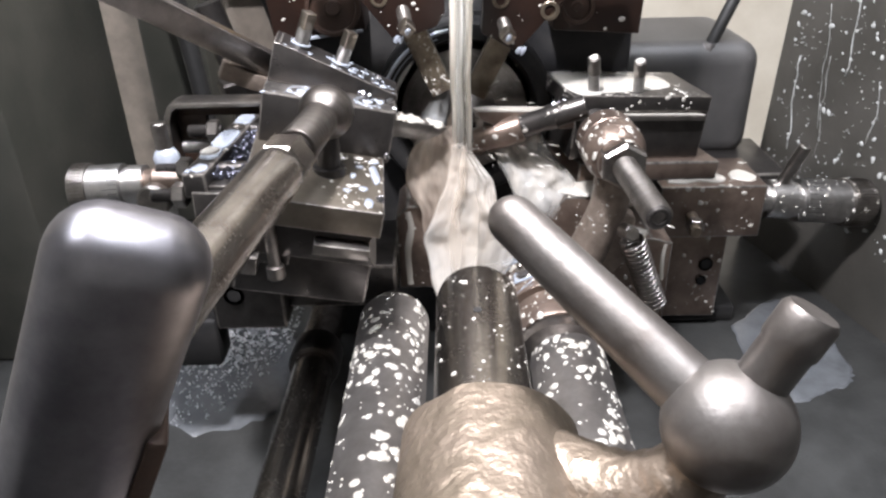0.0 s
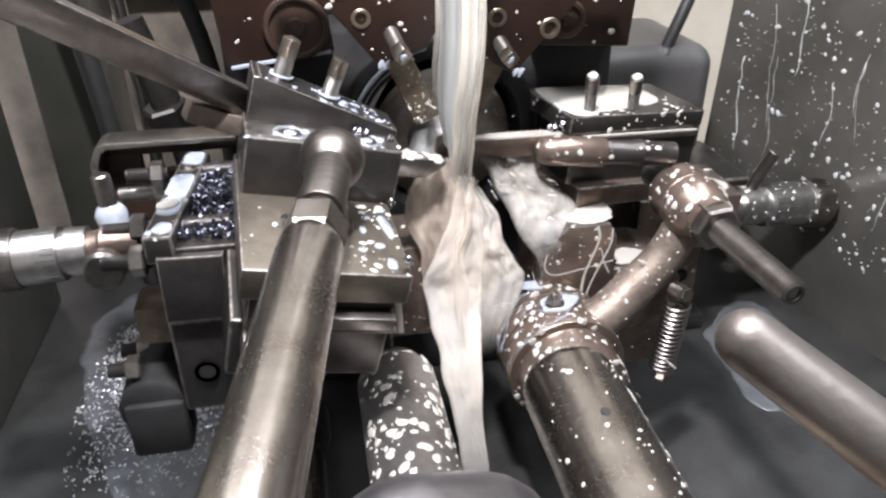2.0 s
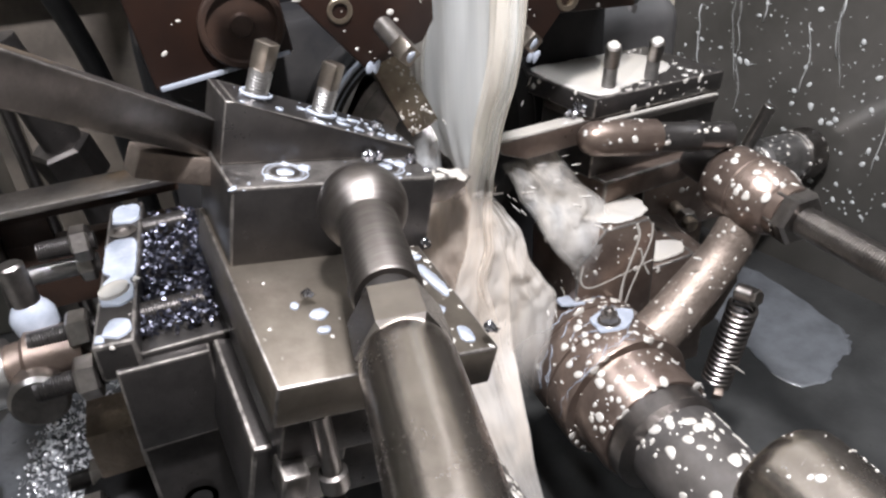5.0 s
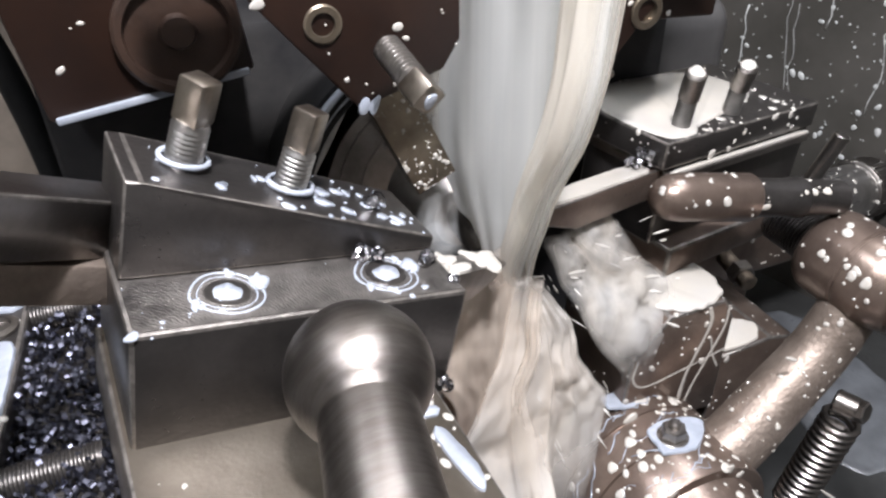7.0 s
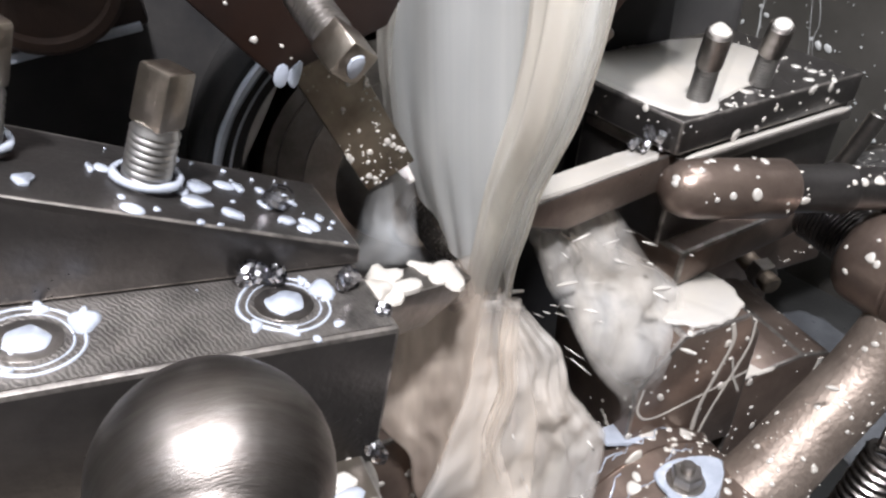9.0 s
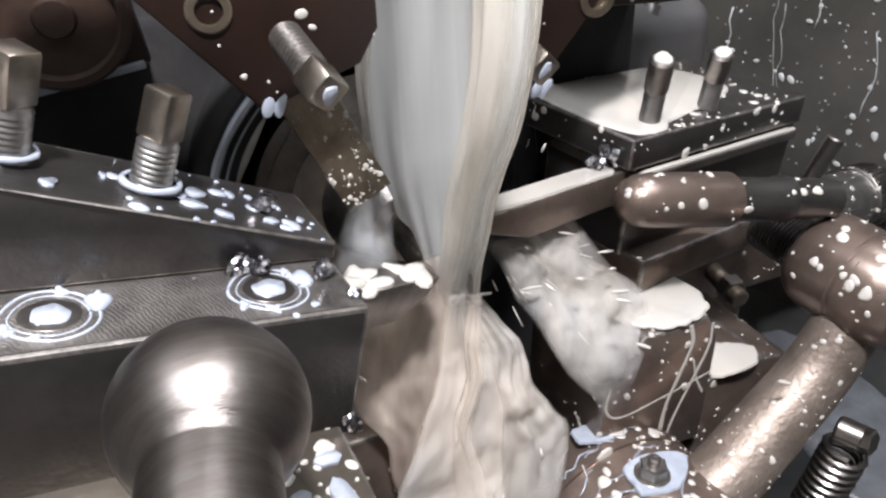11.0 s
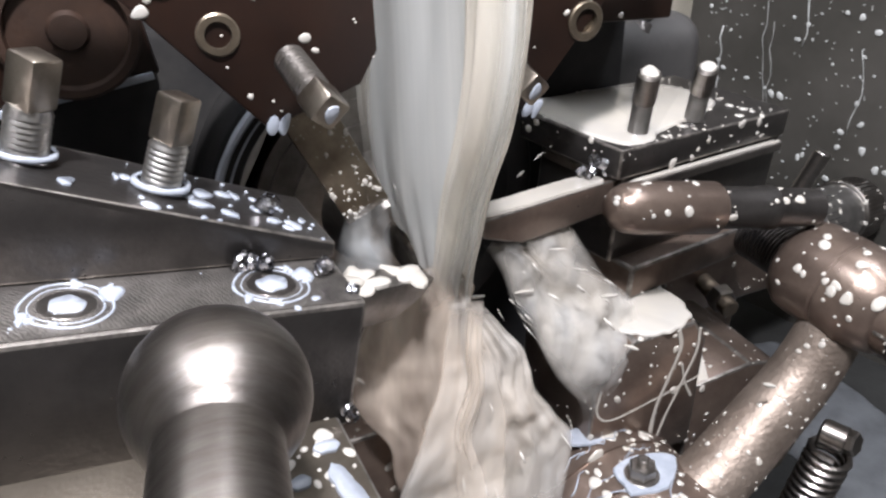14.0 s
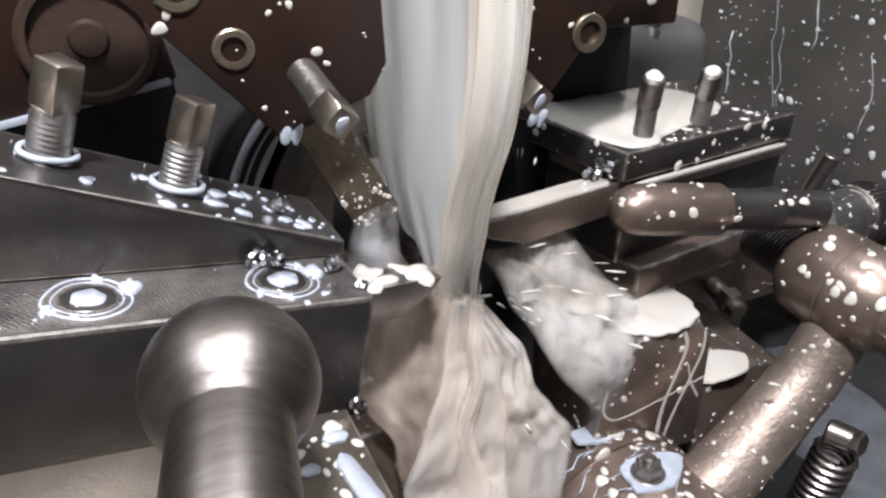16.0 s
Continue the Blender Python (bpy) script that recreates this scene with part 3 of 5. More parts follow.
def ball_handle():
    g = thing("ball_handle", (-74, -74, 8), "steel clamping handle with ball end and hexagon nut", "handle")
    c, d = Vector((-72.5, -74, 41)), Vector((-0.160, -0.986, -0.045)).normalized()
    prof = [(-14.8 * math.cos(k * math.pi / 22), 14.8 * math.sin(k * math.pi / 22)) for k in range(0, 18)]
    prof += [(11.9, 9.6), (48, 10.2), (49.2, 9.6), (49.4, 8.2)]
    part("ball", lathe(c, c + d, prof, 56), BALL, g, "polished steel ball with neck")
    part("groove", lathe(c, c + d, [(49, 7.8), (57, 7.8)], 40), DARK, g)
    part("hex_nut", hexagon(c + d * 56, c + d * 73, 12.6), STEEL, g, "worn hexagon nut")
    part("grip", lathe(c, c + d, [(72, 10.6), (75, 11.9), (79, 12.3), (200, 12.5), (204, 12), (206, 10)], 56), STEEL, g, "worn bright steel grip")
    part("pivot_pin", lathe((-74, -74, 4), (-73, -74, 40), [(0, 9), (6, 9), (6.5, 6.5), (30, 6.5)], 28), DARK, g)

    return g


handle_thing = ball_handle()


CHROME = material("dark_plating", (0.24, 0.235, 0.25), 0.3, 1.0, (0.13, 0.125, 0.14), 30, bump=0.08)


def crank_lever():
    g = thing("crank_lever", (-100, -338, -216), "worn steel lever with a rounded head", "lever")
    f = frame_of((-65, -333, 105), (0.88, 0.3, -0.42), (0.5, 0.05, 1))
    part("lever_body", box((-15.5, 15.5), (-11, 11), (-330, 1), f, 10.5, seg=6), CHROME, g, "scuffed dark plated lever")
    part("lever_edge", box((12, 17), (-9, 8), (-330, -48), f, 1.5), RUST, g, "rusty brown edge strip")


crank_lever()


def guide_rod(name, a, b, r, label, drops, seed):
    g = thing(name, ((a[0] + b[0]) / 2, -400, a[2] - r), label, "guide rod")
    n = abs(b[1] - a[1])
    p = part("shaft", lathe(a, b, [(0, r * 0.80), (3, r * 0.90), (8, r), (n, r)], 64), ROD, g)
    part("end_rim", lathe((a[0], a[1] + 3, a[2]), b, [(0, r * 0.62), (0, r * 0.8), (4, r * 0.84), (4, r * 0.62)], 48), GROUND, g, "rounded end of the rod")
    spatter(g, [p], drops, 3.0, seed, least=0.25, keep=lambda q: q.y > -330, fine=2.2)
    return g


guide_rod("lower_guide_rod", (-45, -44, -112), (-47, -655, -90), 23, "dark steel guide rod spotted with white coolant", 3.2, 21)
guide_rod("support_rod", (66, -62, -124), (66, -655, -128), 24, "dark steel support rod spotted with coolant", 2.8, 22)


def tubular_ram():
    g = thing("tubular_ram", (3, -300, -24), "steel tube with a small oil hole", "tube")
    a, b = Vector((4, -186, -6.5)), Vector((2, -420, -5))
    p = part("tube_body", lathe(a, b, [(0, 12), (0.5, 15.2), (3, 17.0), (6, 17.5), (233, 17.5)], 64), STEEL, g)
    # no recess here: a black plug gives the shaded depth of the hole
    t = lathe((2.8, -223.5, 11.0), (2.8, -223.5, 12), [(-1, 1.7), (0.35, 1.7)], 18)
    part("oil_hole", t, BLACK, g, "small dark oil hole")
    spatter(g, [p], 2.6, 1.35, 23, least=0.25, keep=lambda q: q.y > -275)


tubular_ram()


LEVER = material("dull_grey_brown_steel", (0.169, 0.157, 0.148), 0.38, 0.85, (0.096, 0.0818, 0.0731), 40, bump=0.2, bump_scale=500)


def front_clamp():
    g = thing("front_clamp", (4, -350, -60), "rough brass-coloured clamp casting with a ball lever", "clamp")
    t = lathe((4, -277, -6), (4, -440, -6), [(0, 18), (0, 25), (3, 28.5), (30, 30), (70, 32), (160, 34)], 48)
    for v in t.verts:
        v.co += Vector((noise.noise(v.co * 0.08), 0, noise.noise(v.co * 0.08 + Vector((9, 0, 0))))) * 2.0
    part("clamp_body", t, CAST, g, "rough wet cast body")
    t = tube(bezier([(20, -300, 2), (38, -312, 8), (52, -319, 22), (57, -320, 34)], 6), [15, 15, 14.5, 14, 14, 13, 13, 12, 11, 11, 10, 10, 10, 9.5, 9, 9, 9, 9, 9], 20)
    part("clamp_arm", t, CAST, g)
    part("clamp_foot", box((-20, 28), (-440, -300), (-222, -30), bevel=4), CAST, g)
    c = Vector((59, -321, 41))
    hub = part("lever_hub", lathe(c - Vector((0, 0, 16)), c, [(16 - 16 * math.cos(k * math.pi / 20), 16 * math.sin(k * math.pi / 20)) for k in range(21)], 40), LEVER, g, "polished ball hub")
    part("stub", lathe(c + Vector((4, 1, 8)), c + Vector((16, 3, 32)), [(0, 6.4), (15, 6.4), (16, 7), (24, 7), (25.5, 6)], 24), LEVER, hub)
    tip = Vector((8, -268, 74))
    d = (c - tip).normalized()
    n = (c - tip).length
    prof = [(7.2 - 7.2 * math.cos(k * math.pi / 12), 7.2 * math.sin(k * math.pi / 12)) for k in range(0, 7)] + [(n - 10, 8.4)]
    part("lever_arm", lathe(tip - d * 3, c, prof, 32), LEVER, g, "round steel lever arm")
    part("hose_collar", threaded((36, -352, 20), (58, -345, 24), 13, 5, 2.5), BLACK, g)


front_clamp()

# ---------- right side: swinging arm on its collar ----------
AX = Vector((62, -30, -122))


def swing_arm():
    g = thing("swing_arm", tuple(AX), "bronze-coloured swinging arm with coolant-spotted collar", "swing arm")
    a, b = AX + Vector((0, 36, 0)), AX + Vector((0, -80, 0))
    prof = [(0, 26), (0, 34), (2, 36), (16, 37), (17.4, 37), (17.6, 36), (19, 36), (19.2, 37), (34, 37.2), (34.3, 36.2), (35.3, 36.2), (35.6, 37.4), (52, 37.4), (53, 36.8), (53, 32), (55, 31.2), (76, 31.2), (78, 30), (78, 26)]
    collar = part("collar", lathe(a, b, prof, 72), BROWN, g, "brown steel collar")
    part("seal_ring", lathe(AX + Vector((0, -42, 0)), b, [(0, 26), (0, 28.5), (10, 28.5), (10, 26)], 56), GUN, g)
    path = bezier([(78, -30, -106), (92, -30, -99), (114, -27, -84), (134, -25, -67), (147, -24, -46)], 9)
    arm = part("arm", tube(path, [14 - 2.6 * k / (len(path) - 1) for k in range(len(path))], 28), BRONZE, g, "wet bronze-coloured arm")
    web = part("arm_web", prism([(84, -126), (84, -104), (116, -86), (136, -68), (144, -84), (130, -108)], -30, -18, I4, 2.5), BRONZE, g)
    h0, h1 = Vector((150.5, 2, -35.2)), Vector((152.5, -68, -36.6))
    head = part("head", lathe(h0, h1, [(0, 10), (0.6, 13.5), (2, 16.8), (5, 18.6), (8, 19), (22, 19), (22.6, 18.5), (23.4, 18.5), (24, 19), (33, 19), (34, 18.6), (43, 15.4), (44, 14), (50, 14)], 56), BROWN, g, "round brown steel head")
    part("lock_nut", hexagon(h0 + (h1 - h0) * 0.62, h0 + (h1 - h0) * 0.82, 14.5), GROUND, g, "hexagon lock nut")
    part("threaded_rod", threaded(h0 + (h1 - h0) * 0.8, Vector((154.5, -122, -37)), 7.6, 1.5, 0.85, 28), GROUND, g, "threaded steel rod")
    part("rod_end", lathe(Vector((154.4, -120, -37)), Vector((154.6, -126, -37.1)), [(0, 6.6), (2, 6.6), (3.4, 5.2), (3.4, 3.6), (0.5, 3.4), (0.5, 0)], 28), DARK, g, "drilled end of the rod")
    part("threaded_neck", threaded(Vector((150, 2, -35)), Vector((149, 24, -33.5)), 10.5, 1.6, 0.7, 28), DARK, g)
    c0, c1 = Vector((65, 11, 3)), Vector((150, -1, -11))
    pipe = part("coolant_pipe", lathe(c0, c1, [(0, 0), (0.8, 4), (3, 6.8), (7, 8.6), (12, 9.2), (42, 9.4), (43.5, 8.4), (44, 6)], 36), BROWN, g, "brown coolant pipe with a rounded end")
    neck = part("pipe_neck", lathe(c0, c1, [(42, 7.6), (60, 7.6), (62, 8.2), (66, 8.2), (67, 7.4), (86.5, 7.0)], 32), DARK, g, "black neck of the pipe")
    spatter(g, [pipe, neck], 3.2, 1.9, 41, least=0.1, fine=2.2)
    n = Vector((0.0, 0, 1))
    c = Vector((62, -27, -85))
    part("bolt_washer", lathe(c - n * 1.5, c, [(0, 6.5), (2.4, 6.5), (2.8, 6)], 28), GROUND, g)
    bolt = part("hex_bolt", hexagon(c + n * 1.0, c + n * 6.0, 5), GROUND, g, "small hexagon bolt")
    part("bolt_tip", rod(c + n * 5.5, c + n * 9, 2.2, 0.5, 16), GROUND, bolt)
    # tension spring hooked to a lug under the arm
    s0, s1 = Vector((136, -44, -84)), Vector((127, -40, -146))
    d = (s1 - s0)
    f = frame_of(s0, d.orthogonal(), d)
    pts = [f @ Vector((7.2 * math.cos(k * 0.5), 7.2 * math.sin(k * 0.5), 5 + (d.length - 8) * k / 200)) for k in range(201)]
    part("spring", tube(pts, 1.35, 8), GUN, g, "coiled tension spring")
    t = rod(s0 + Vector((-3, 5, 2)), s0 + Vector((1, -4, 2)), 5.0, 1)
    hexagon(s0 + Vector((0.5, -3, 2)), s0 + Vector((1.5, -7, 3)), 4.8, t)
    part("spring_stud", t, GROUND, g)
    part("spring_pin", square_head(s1 + Vector((-3, -6, -2)), (-0.2, -0.4, 0.9), 7, 5), BRONZE, g, "square copper-coloured pin")
    # web of thin coolant runs over the collar
    t = bmesh.new()
    r2 = random.Random(91)
    for _ in range(22):
        a, y, w = r2.uniform(1.2, 2.9), r2.uniform(-17, 33), r2.uniform(0.12, 0.34)
        pts = []
        for k in range(r2.randint(5, 11)):
            pts.append(AX + Vector((37.5 * math.cos(a), y, 37.5 * math.sin(a))))
            a, y = a + r2.uniform(0.03, 0.09), max(-17, min(34, y + r2.uniform(-3.2, 2.0)))
        tube(pts, [w * r2.uniform(0.5, 1.3) for _ in pts], 6, t)
    part("coolant_web", t, BLUEMILK, g, "web of thin coolant runs", "stuff", 180)
    spatter(g, [collar], 3.8, 2.5, 31, least=0.15, fine=2.4)
    spatter(g, [head], 2.6, 2.3, 32, least=0.1, fine=2.2)
    spatter(g, [arm], 4.0, 1.2, 33, least=0.2)
    t = bmesh.new()
    ff = frame_of(c + Vector((0, 0, 0.3)), (1, 0, 0), (0, 0, 1))
    puddle(ff, [(-9, -6), (2, -9), (11, -5), (16, 3), (6, 8), (-7, 7)], 0.8, t, 6)
    puddle(frame_of((56, -2, -85.6), (1, 0, -0.15), (0.1, 0, 1)), [(-9, -3), (0, -5), (9, -3), (8, 4), (-8, 4)], 1.0, t, 9)
    part("coolant_pool", t, BLUEMILK, g, "thin pool of coolant round the bolt")
    return g


arm_thing = swing_arm()


def rear_tool_post():
    g = thing("rear_tool_post", (125, 45, -60), "black tool post flooded with white coolant", "tool post")
    f = frame_of((76, 19, 18.5), (0.972, 0.215, -0.088), (0.088, 0, 0.99))
    plate = part("clamp_plate", box((0, 103), (0, 60), (-11, 0), f, 0.8), DARK, g)
    part("ledge_plate", box((4, 100), (-2.0, 42), (-17, -13), f, 0.8), GROUND, g, "bright ledge wet with coolant")
    part("post_body", box((5, 104), (2, 44), (-46, -11), f, 1.2), DARK, g)
    part("post_foot", box((10, 118), (-6, 60), (-60, -46), f, 1.5), BROWN, g)
    bolt = threaded((92, 33, 14), (90.5, 29, 32), 3.7, 1.2, 0.42)
    b1 = part("stud", bolt, ZINC, g, "threaded stud")
    part("stud_head", rod((90.8, 29.6, 30), (89, 25.5, 42), 4.1, 0.8, 20), GROUND, b1)
    b2 = part("stud", threaded((124, 40, 14), (123, 37, 28), 3.7, 1.2, 0.42), ZINC, g, "threaded stud")
    part("stud_head", rod((123.2, 37.4, 26), (121.5, 33.5, 37), 4.1, 0.8, 20), GROUND, b2)
    t = bmesh.new()
    puddle(f, [(1.2, 34), (1.5, 14), (6, 3), (18, 1.8), (25, 6), (38, 9), (52, 12), (66, 15), (82, 22), (86, 36), (82, 50), (68, 57), (46, 57), (24, 58), (6, 57)], 1.0, t, 2)
    puddle(f @ Matrix.Translation((0, 0, -13)), [(6, -1.6), (30, -1.8), (60, -1.8), (96, -1.7), (96, 0.4), (60, 0.3), (30, 0.3), (6, 0.2)], 0.8, t, 4, wob=0.2)
    part("coolant_pool", t, MILK, g, "white coolant lying on the plate")
    for tip in ((89, 25.5, 42), (121.5, 33.5, 37)):
        t = bmesh.new()
        blob(t, tip, (-0.13, -0.32, 0.94), 3.4, 3.0, 0.9, 0.3, 12, 0.12, rng)
        part("coolant_cap", t, MILK, g, "white coolant on the stud")
    spatter(g, [plate], 2.6, 1.8, 51, least=0.1)
    # cutting tool that reaches the work
    a, b = Vector((84, 30, 2)), Vector((9, 3, 13))
    fb = frame_of(a, b - a, (0, 0, 1))
    n = (b - a).length
    part("cutting_tool", prism([(-10, -9), (-10, 3), (n, 3), (n - 4, -3), (n - 22, -9)], -4.5, 4.5, fb, 0.6), BROWN, g, "brown steel parting tool")
    t = bmesh.new()
    puddle(fb @ Matrix.Translation((0, 0, 3)), [(14, -3.8), (30, -4.3), (50, -4.2), (n - 8, -3.6), (n, 0), (n - 10, 3.6), (40, 4.2), (16, 3.8)], 1.0, t, 8)
    part("tool_coolant", t, MILK, g, "white coolant running along the tool")
    t = bmesh.new()
    for _ in range(7):
        curl(t, a + (b - a) * 0.2 + Vector((rng.uniform(-5, 5), rng.uniform(-4, 3), rng.uniform(5, 9))), rng.uniform(1.5, 3), 1.5, 1.2, 1.2, (rng.uniform(-1, 1), rng.uniform(-1, 1), 0.5), rng)
    part("chip_tangle", t, CURL, g, "tangle of bright metal chips", "stuff")


rear_tool_post()


def guide_block(name, poly, y0, y1, label, film, seed):
    g = thing(name, (sum(p[0] for p in poly) / len(poly), (y0 + y1) / 2, min(p[1] for p in poly)), label, "guide block")
    b = part("block_body", prism(poly, y0, y1, I4, 1.2), BROWN, g)
    spatter(g, [b], 1.6, 1.6, seed, least=0.1)
    for nm, pts, r in film:
        line = bezier(pts, 6)
        t = tube(line, [r * (1 + 0.35 * noise.noise(q * 0.13)) for q in line], 12)
        for v in t.verts:
            v.co.y = (y0 - 0.2) + (v.co.y - y0) * 0.22 if v.co.y < y0 + 1.5 and v.co.z < poly[2][1] else v.co.y
        part(nm, t, MILK, g, "white coolant run")
    return g


guide_block("bearing_block", [(54, -105), (55, -62), (71, -44), (98, -44), (104, -54), (104, -105)], -5, 45, "faceted brown bearing block under running coolant", [
    ("coolant_run", [(90, -5, -45), (92, -5, -54), (88, -5, -68), (84, -5, -82), (83, -5, -104)], 0.9),
    ("coolant_run", [(100, -5, -47), (100, -5, -58), (95, -5, -72), (89, -5, -88), (85, -5, -104)], 0.8),
    ("coolant_run", [(94, -5, -62), (97, -5, -72), (101, -5, -80)], 0.5),
    ("coolant_run", [(58, -5, -62), (57, -5, -72), (64, -5, -78), (84, -5, -75), (103, -5, -71)], 0.5)], 61)
guide_block("bearing_block", [(104.5, -160), (104.5, -80), (134, -78), (149, -82), (149, -160)], -2, 50, "square brown bearing block with a coolant pool", [
    ("coolant_run", [(144, -2, -83), (143, -2, -94), (144, -2, -112)], 1.6)], 62)
guide_block("bearing_block", [(-44, -115), (-44, -58), (-36, -50), (-22, -50), (-14, -60), (-14, -115)], -2, 45, "small brown bearing block with a rounded top", [
    ("coolant_run", [(-36, -2, -54), (-34, -2, -66), (-37, -2, -86), (-36, -2, -112)], 2.4),
    ("coolant_run", [(-20, -2, -52), (-17, -2, -66), (-18, -2, -84)], 1.6)], 63)


def spindle():
    g = thing("spindle_nose", (5, 70, -8), "dark turned spindle nose of the lathe", "spindle")
    part("nose_disc", lathe((5, 92, -8), (5, 40, -8), [(0, 47), (16, 47), (18, 46), (19, 42), (20, 42), (22, 34), (23, 34), (25, 24), (40, 18), (48, 13), (48, 0)], 72), GROUND, g)
    part("work_bar", lathe((5, 46, -8), (5, -20, -8), [(0, 8), (26, 8), (28, 6.5), (44, 6.5), (45, 5)], 32), STEEL, g, "turned steel bar in the collet")
    t = bmesh.new()
    for k in range(3):
        a = k * 2.09 + 0.4
        box((12, 33), (-1.5, 1.5), (0, 1.2), frame_of((5, 67.5, -8), (math.cos(a), 0, math.sin(a)), (0, -1, 0)), 0.3, t)
    part("nose_slots", t, GROUND, g, "bright slots in the nose")
    return g


spindle_thing = spindle()


def spindle_guard():
    g = thing("spindle_guard", (5, 92, -8), "black guard ring round the spindle with modelled reflections", "guard ring")
    part("ring", lathe((5, 92, -8), (5, 60, -8), [(0, 66), (20, 66), (23, 64), (24, 60), (23, 54), (14, 50), (0, 50)], 80), BLACK, g)
    # pale tubes stand for the bluish reflections along the rim
    pts = [Vector((5 + 61 * math.cos(a), 68.4, -8 + 61 * math.sin(a))) for a in (1.75 + k * 0.05 for k in range(26))]
    part("coolant_arc", tube(pts, [1.5 + 0.5 * noise.noise(q * 0.1) for q in pts], 8), BLUEMILK, g, "bluish reflection on the rim, modelled as a pale arc")
    pts = [Vector((5 + 57 * math.cos(a), 68.6, -8 + 57 * math.sin(a))) for a in (1.9 + k * 0.05 for k in range(22))]
    part("coolant_arc", tube(pts, [0.5 + 0.3 * noise.noise(q * 0.1) for q in pts], 8), BLUEMILK, g, "thin second reflection, modelled as a pale arc")
    # grey band on the inner side of the ring, tapered at both ends
    pts = [Vector((5 + 53 * math.cos(a), 72.5, -8 + 53 * math.sin(a))) for a in (2.3 + k * 0.04 for k in range(16))]
    part("wet_smear", tube(pts, [2.6 * math.sin((k + 0.5) / 16 * math.pi) + 0.2 for k in range(16)], 10), GREYBAND, g, "grey band inside the ring")


GREYBAND = material("pale_grey_band", (0.40, 0.40, 0.39), 0.25, 0.0, (0.22, 0.225, 0.23), 80, coat=0.3)
spindle_guard()


def tool_plate(name, poly, blade, screws, bolt, label, seed):
    g = thing(name, (poly[0][0], 30, 60), label, "tool plate")
    p = part("plate", prism(poly, 20, 34, I4, 0.9), OXIDE, g, "dark red-brown steel plate")
    (bx0, bz0), (bx1, bz1) = blade
    f = frame_of((bx0, 40, bz0), (bx1 - bx0, 0, bz1 - bz0), (0, -1, 0))
    n = math.hypot(bx1 - bx0, bz1 - bz0)
    bl = part("blade", prism([(-20, -4), (-20, 5), (n, 5), (n, -4)], -7.8, 7.8, f, 0.5), FORMTOOL, g, "oil-stained form tool")
    for x, z, r in screws:
        c = Vector((x, 20, z))
        part("socket_screw", lathe(c + Vector((0, 2, 0)), c - Vector((0, 1, 0)), [(0, r), (2.6, r), (3.0, r - 0.5), (3.0, r * 0.62), (1.2, r * 0.58), (1.2, 0)], 26), FORMTOOL, g, "sunk socket screw")
    (b0, b1) = (Vector(bolt[0]), Vector(bolt[1]))
    d = (b1 - b0).normalized()
    nn = (b1 - b0).length
    b = part("set_bolt", threaded(b0 - d * 6, b0 + d * nn * 0.55, 4.2, 1.5, 0.6), GROUND, g, "set bolt with a square head")
    part("bolt_head", square_head(b0 + d * nn * 0.5, d, nn * 0.5, 7.8), HEAD, b)
    spatter(g, [p], 1.1, 1.8, seed, facing=(0, -1, 0.1), least=0.5)
    for k in (1, 5):
        spatter(g, [bl], 12, 1.0, seed + k, facing=(0, -1, 0.1), least=0.5)
    t = bmesh.new()
    for k, (x, z) in enumerate(((poly[1][0] + 1, poly[1][1] + 1.2), (poly[1][0] + 4, poly[1][1] + 1.0))):
        blob(t, (x, 19.8, z), (0, -1, 0), 3.2, 1.5, 0.8, 0.3, 12, 0.15, rng)
    blob(t, b1 + d * 0.1, d, 2.6, 1.7, 0.8, 0.4, 12, 0.1, rng)
    part("coolant_edge", t, BLUEMILK, g, "coolant hanging on the lower edge", "stuff")
    return g


plate_l = tool_plate("tool_plate", [(-92, 118), (-40, 53), (-13.5, 61.5), (-8, 70), (-8, 118)], ((-29, 56), (-10, 14.5)), [(-49, 79.5, 5.4), (-60, 96, 6.2)], ((-33.0, 6.5, 71.4), (-30.3, -10, 65.3)),
                     "brown steel tool plate with its form tool", 71)
plate_r = tool_plate("tool_plate", [(98, 112), (38, 44.5), (15, 57), (16, 70), (17, 112)], ((31, 52), (11, 12)), [(27, 77, 5.4), (58, 70, 6.0)], ((29.5, 17, 62), (31, 2, 57.5)),
                     "brown steel tool plate partly behind the coolant", 73)


def slide_housing(name, x0, x1, z0, lean, boss, label, seed):
    g = thing(name, ((x0 + x1) / 2, 80, z0), label, "slide housing")
    f = frame_of((x0, 62, z0), (1, 0, lean), (-lean, 0, 1))
    w = x1 - x0
    p = part("housing", box((0, w), (0, 60), (0, 150), f, 1.2), OXIDE, g, "brown steel slide housing")
    c = Vector((boss[0], 62, boss[1]))
    part("boss", lathe(c + Vector((0, 4, 0)), c - Vector((0, 1, 0)), [(0, boss[2]), (7, boss[2]), (8, boss[2] - 1), (8, boss[2] - 3), (5, boss[2] - 3.6), (5, boss[2] * 0.3), (7, boss[2] * 0.25), (7, 0)], 44), RUST, g, "round rusty boss")
    spatter(g, [p], 0.7, 2.2, seed, facing=(0, -1, 0.1), least=0.5)
    if boss[2] < 15:
        return
    t = box((2, w - 2), (-1.2, 1), (-1, 1.4), f, 0.5)
    part("coolant_edge", t, BLUEMILK, g, "coolant along the lower edge")


slide_housing("slide_housing", -126, -62, 47, 0.12, (-84, 70, 19), "brown slide housing with round boss", 81)
slide_housing("slide_housing", 66, 126, 52, -0.06, (82, 68, 12), "brown slide housing beside the spindle", 83)


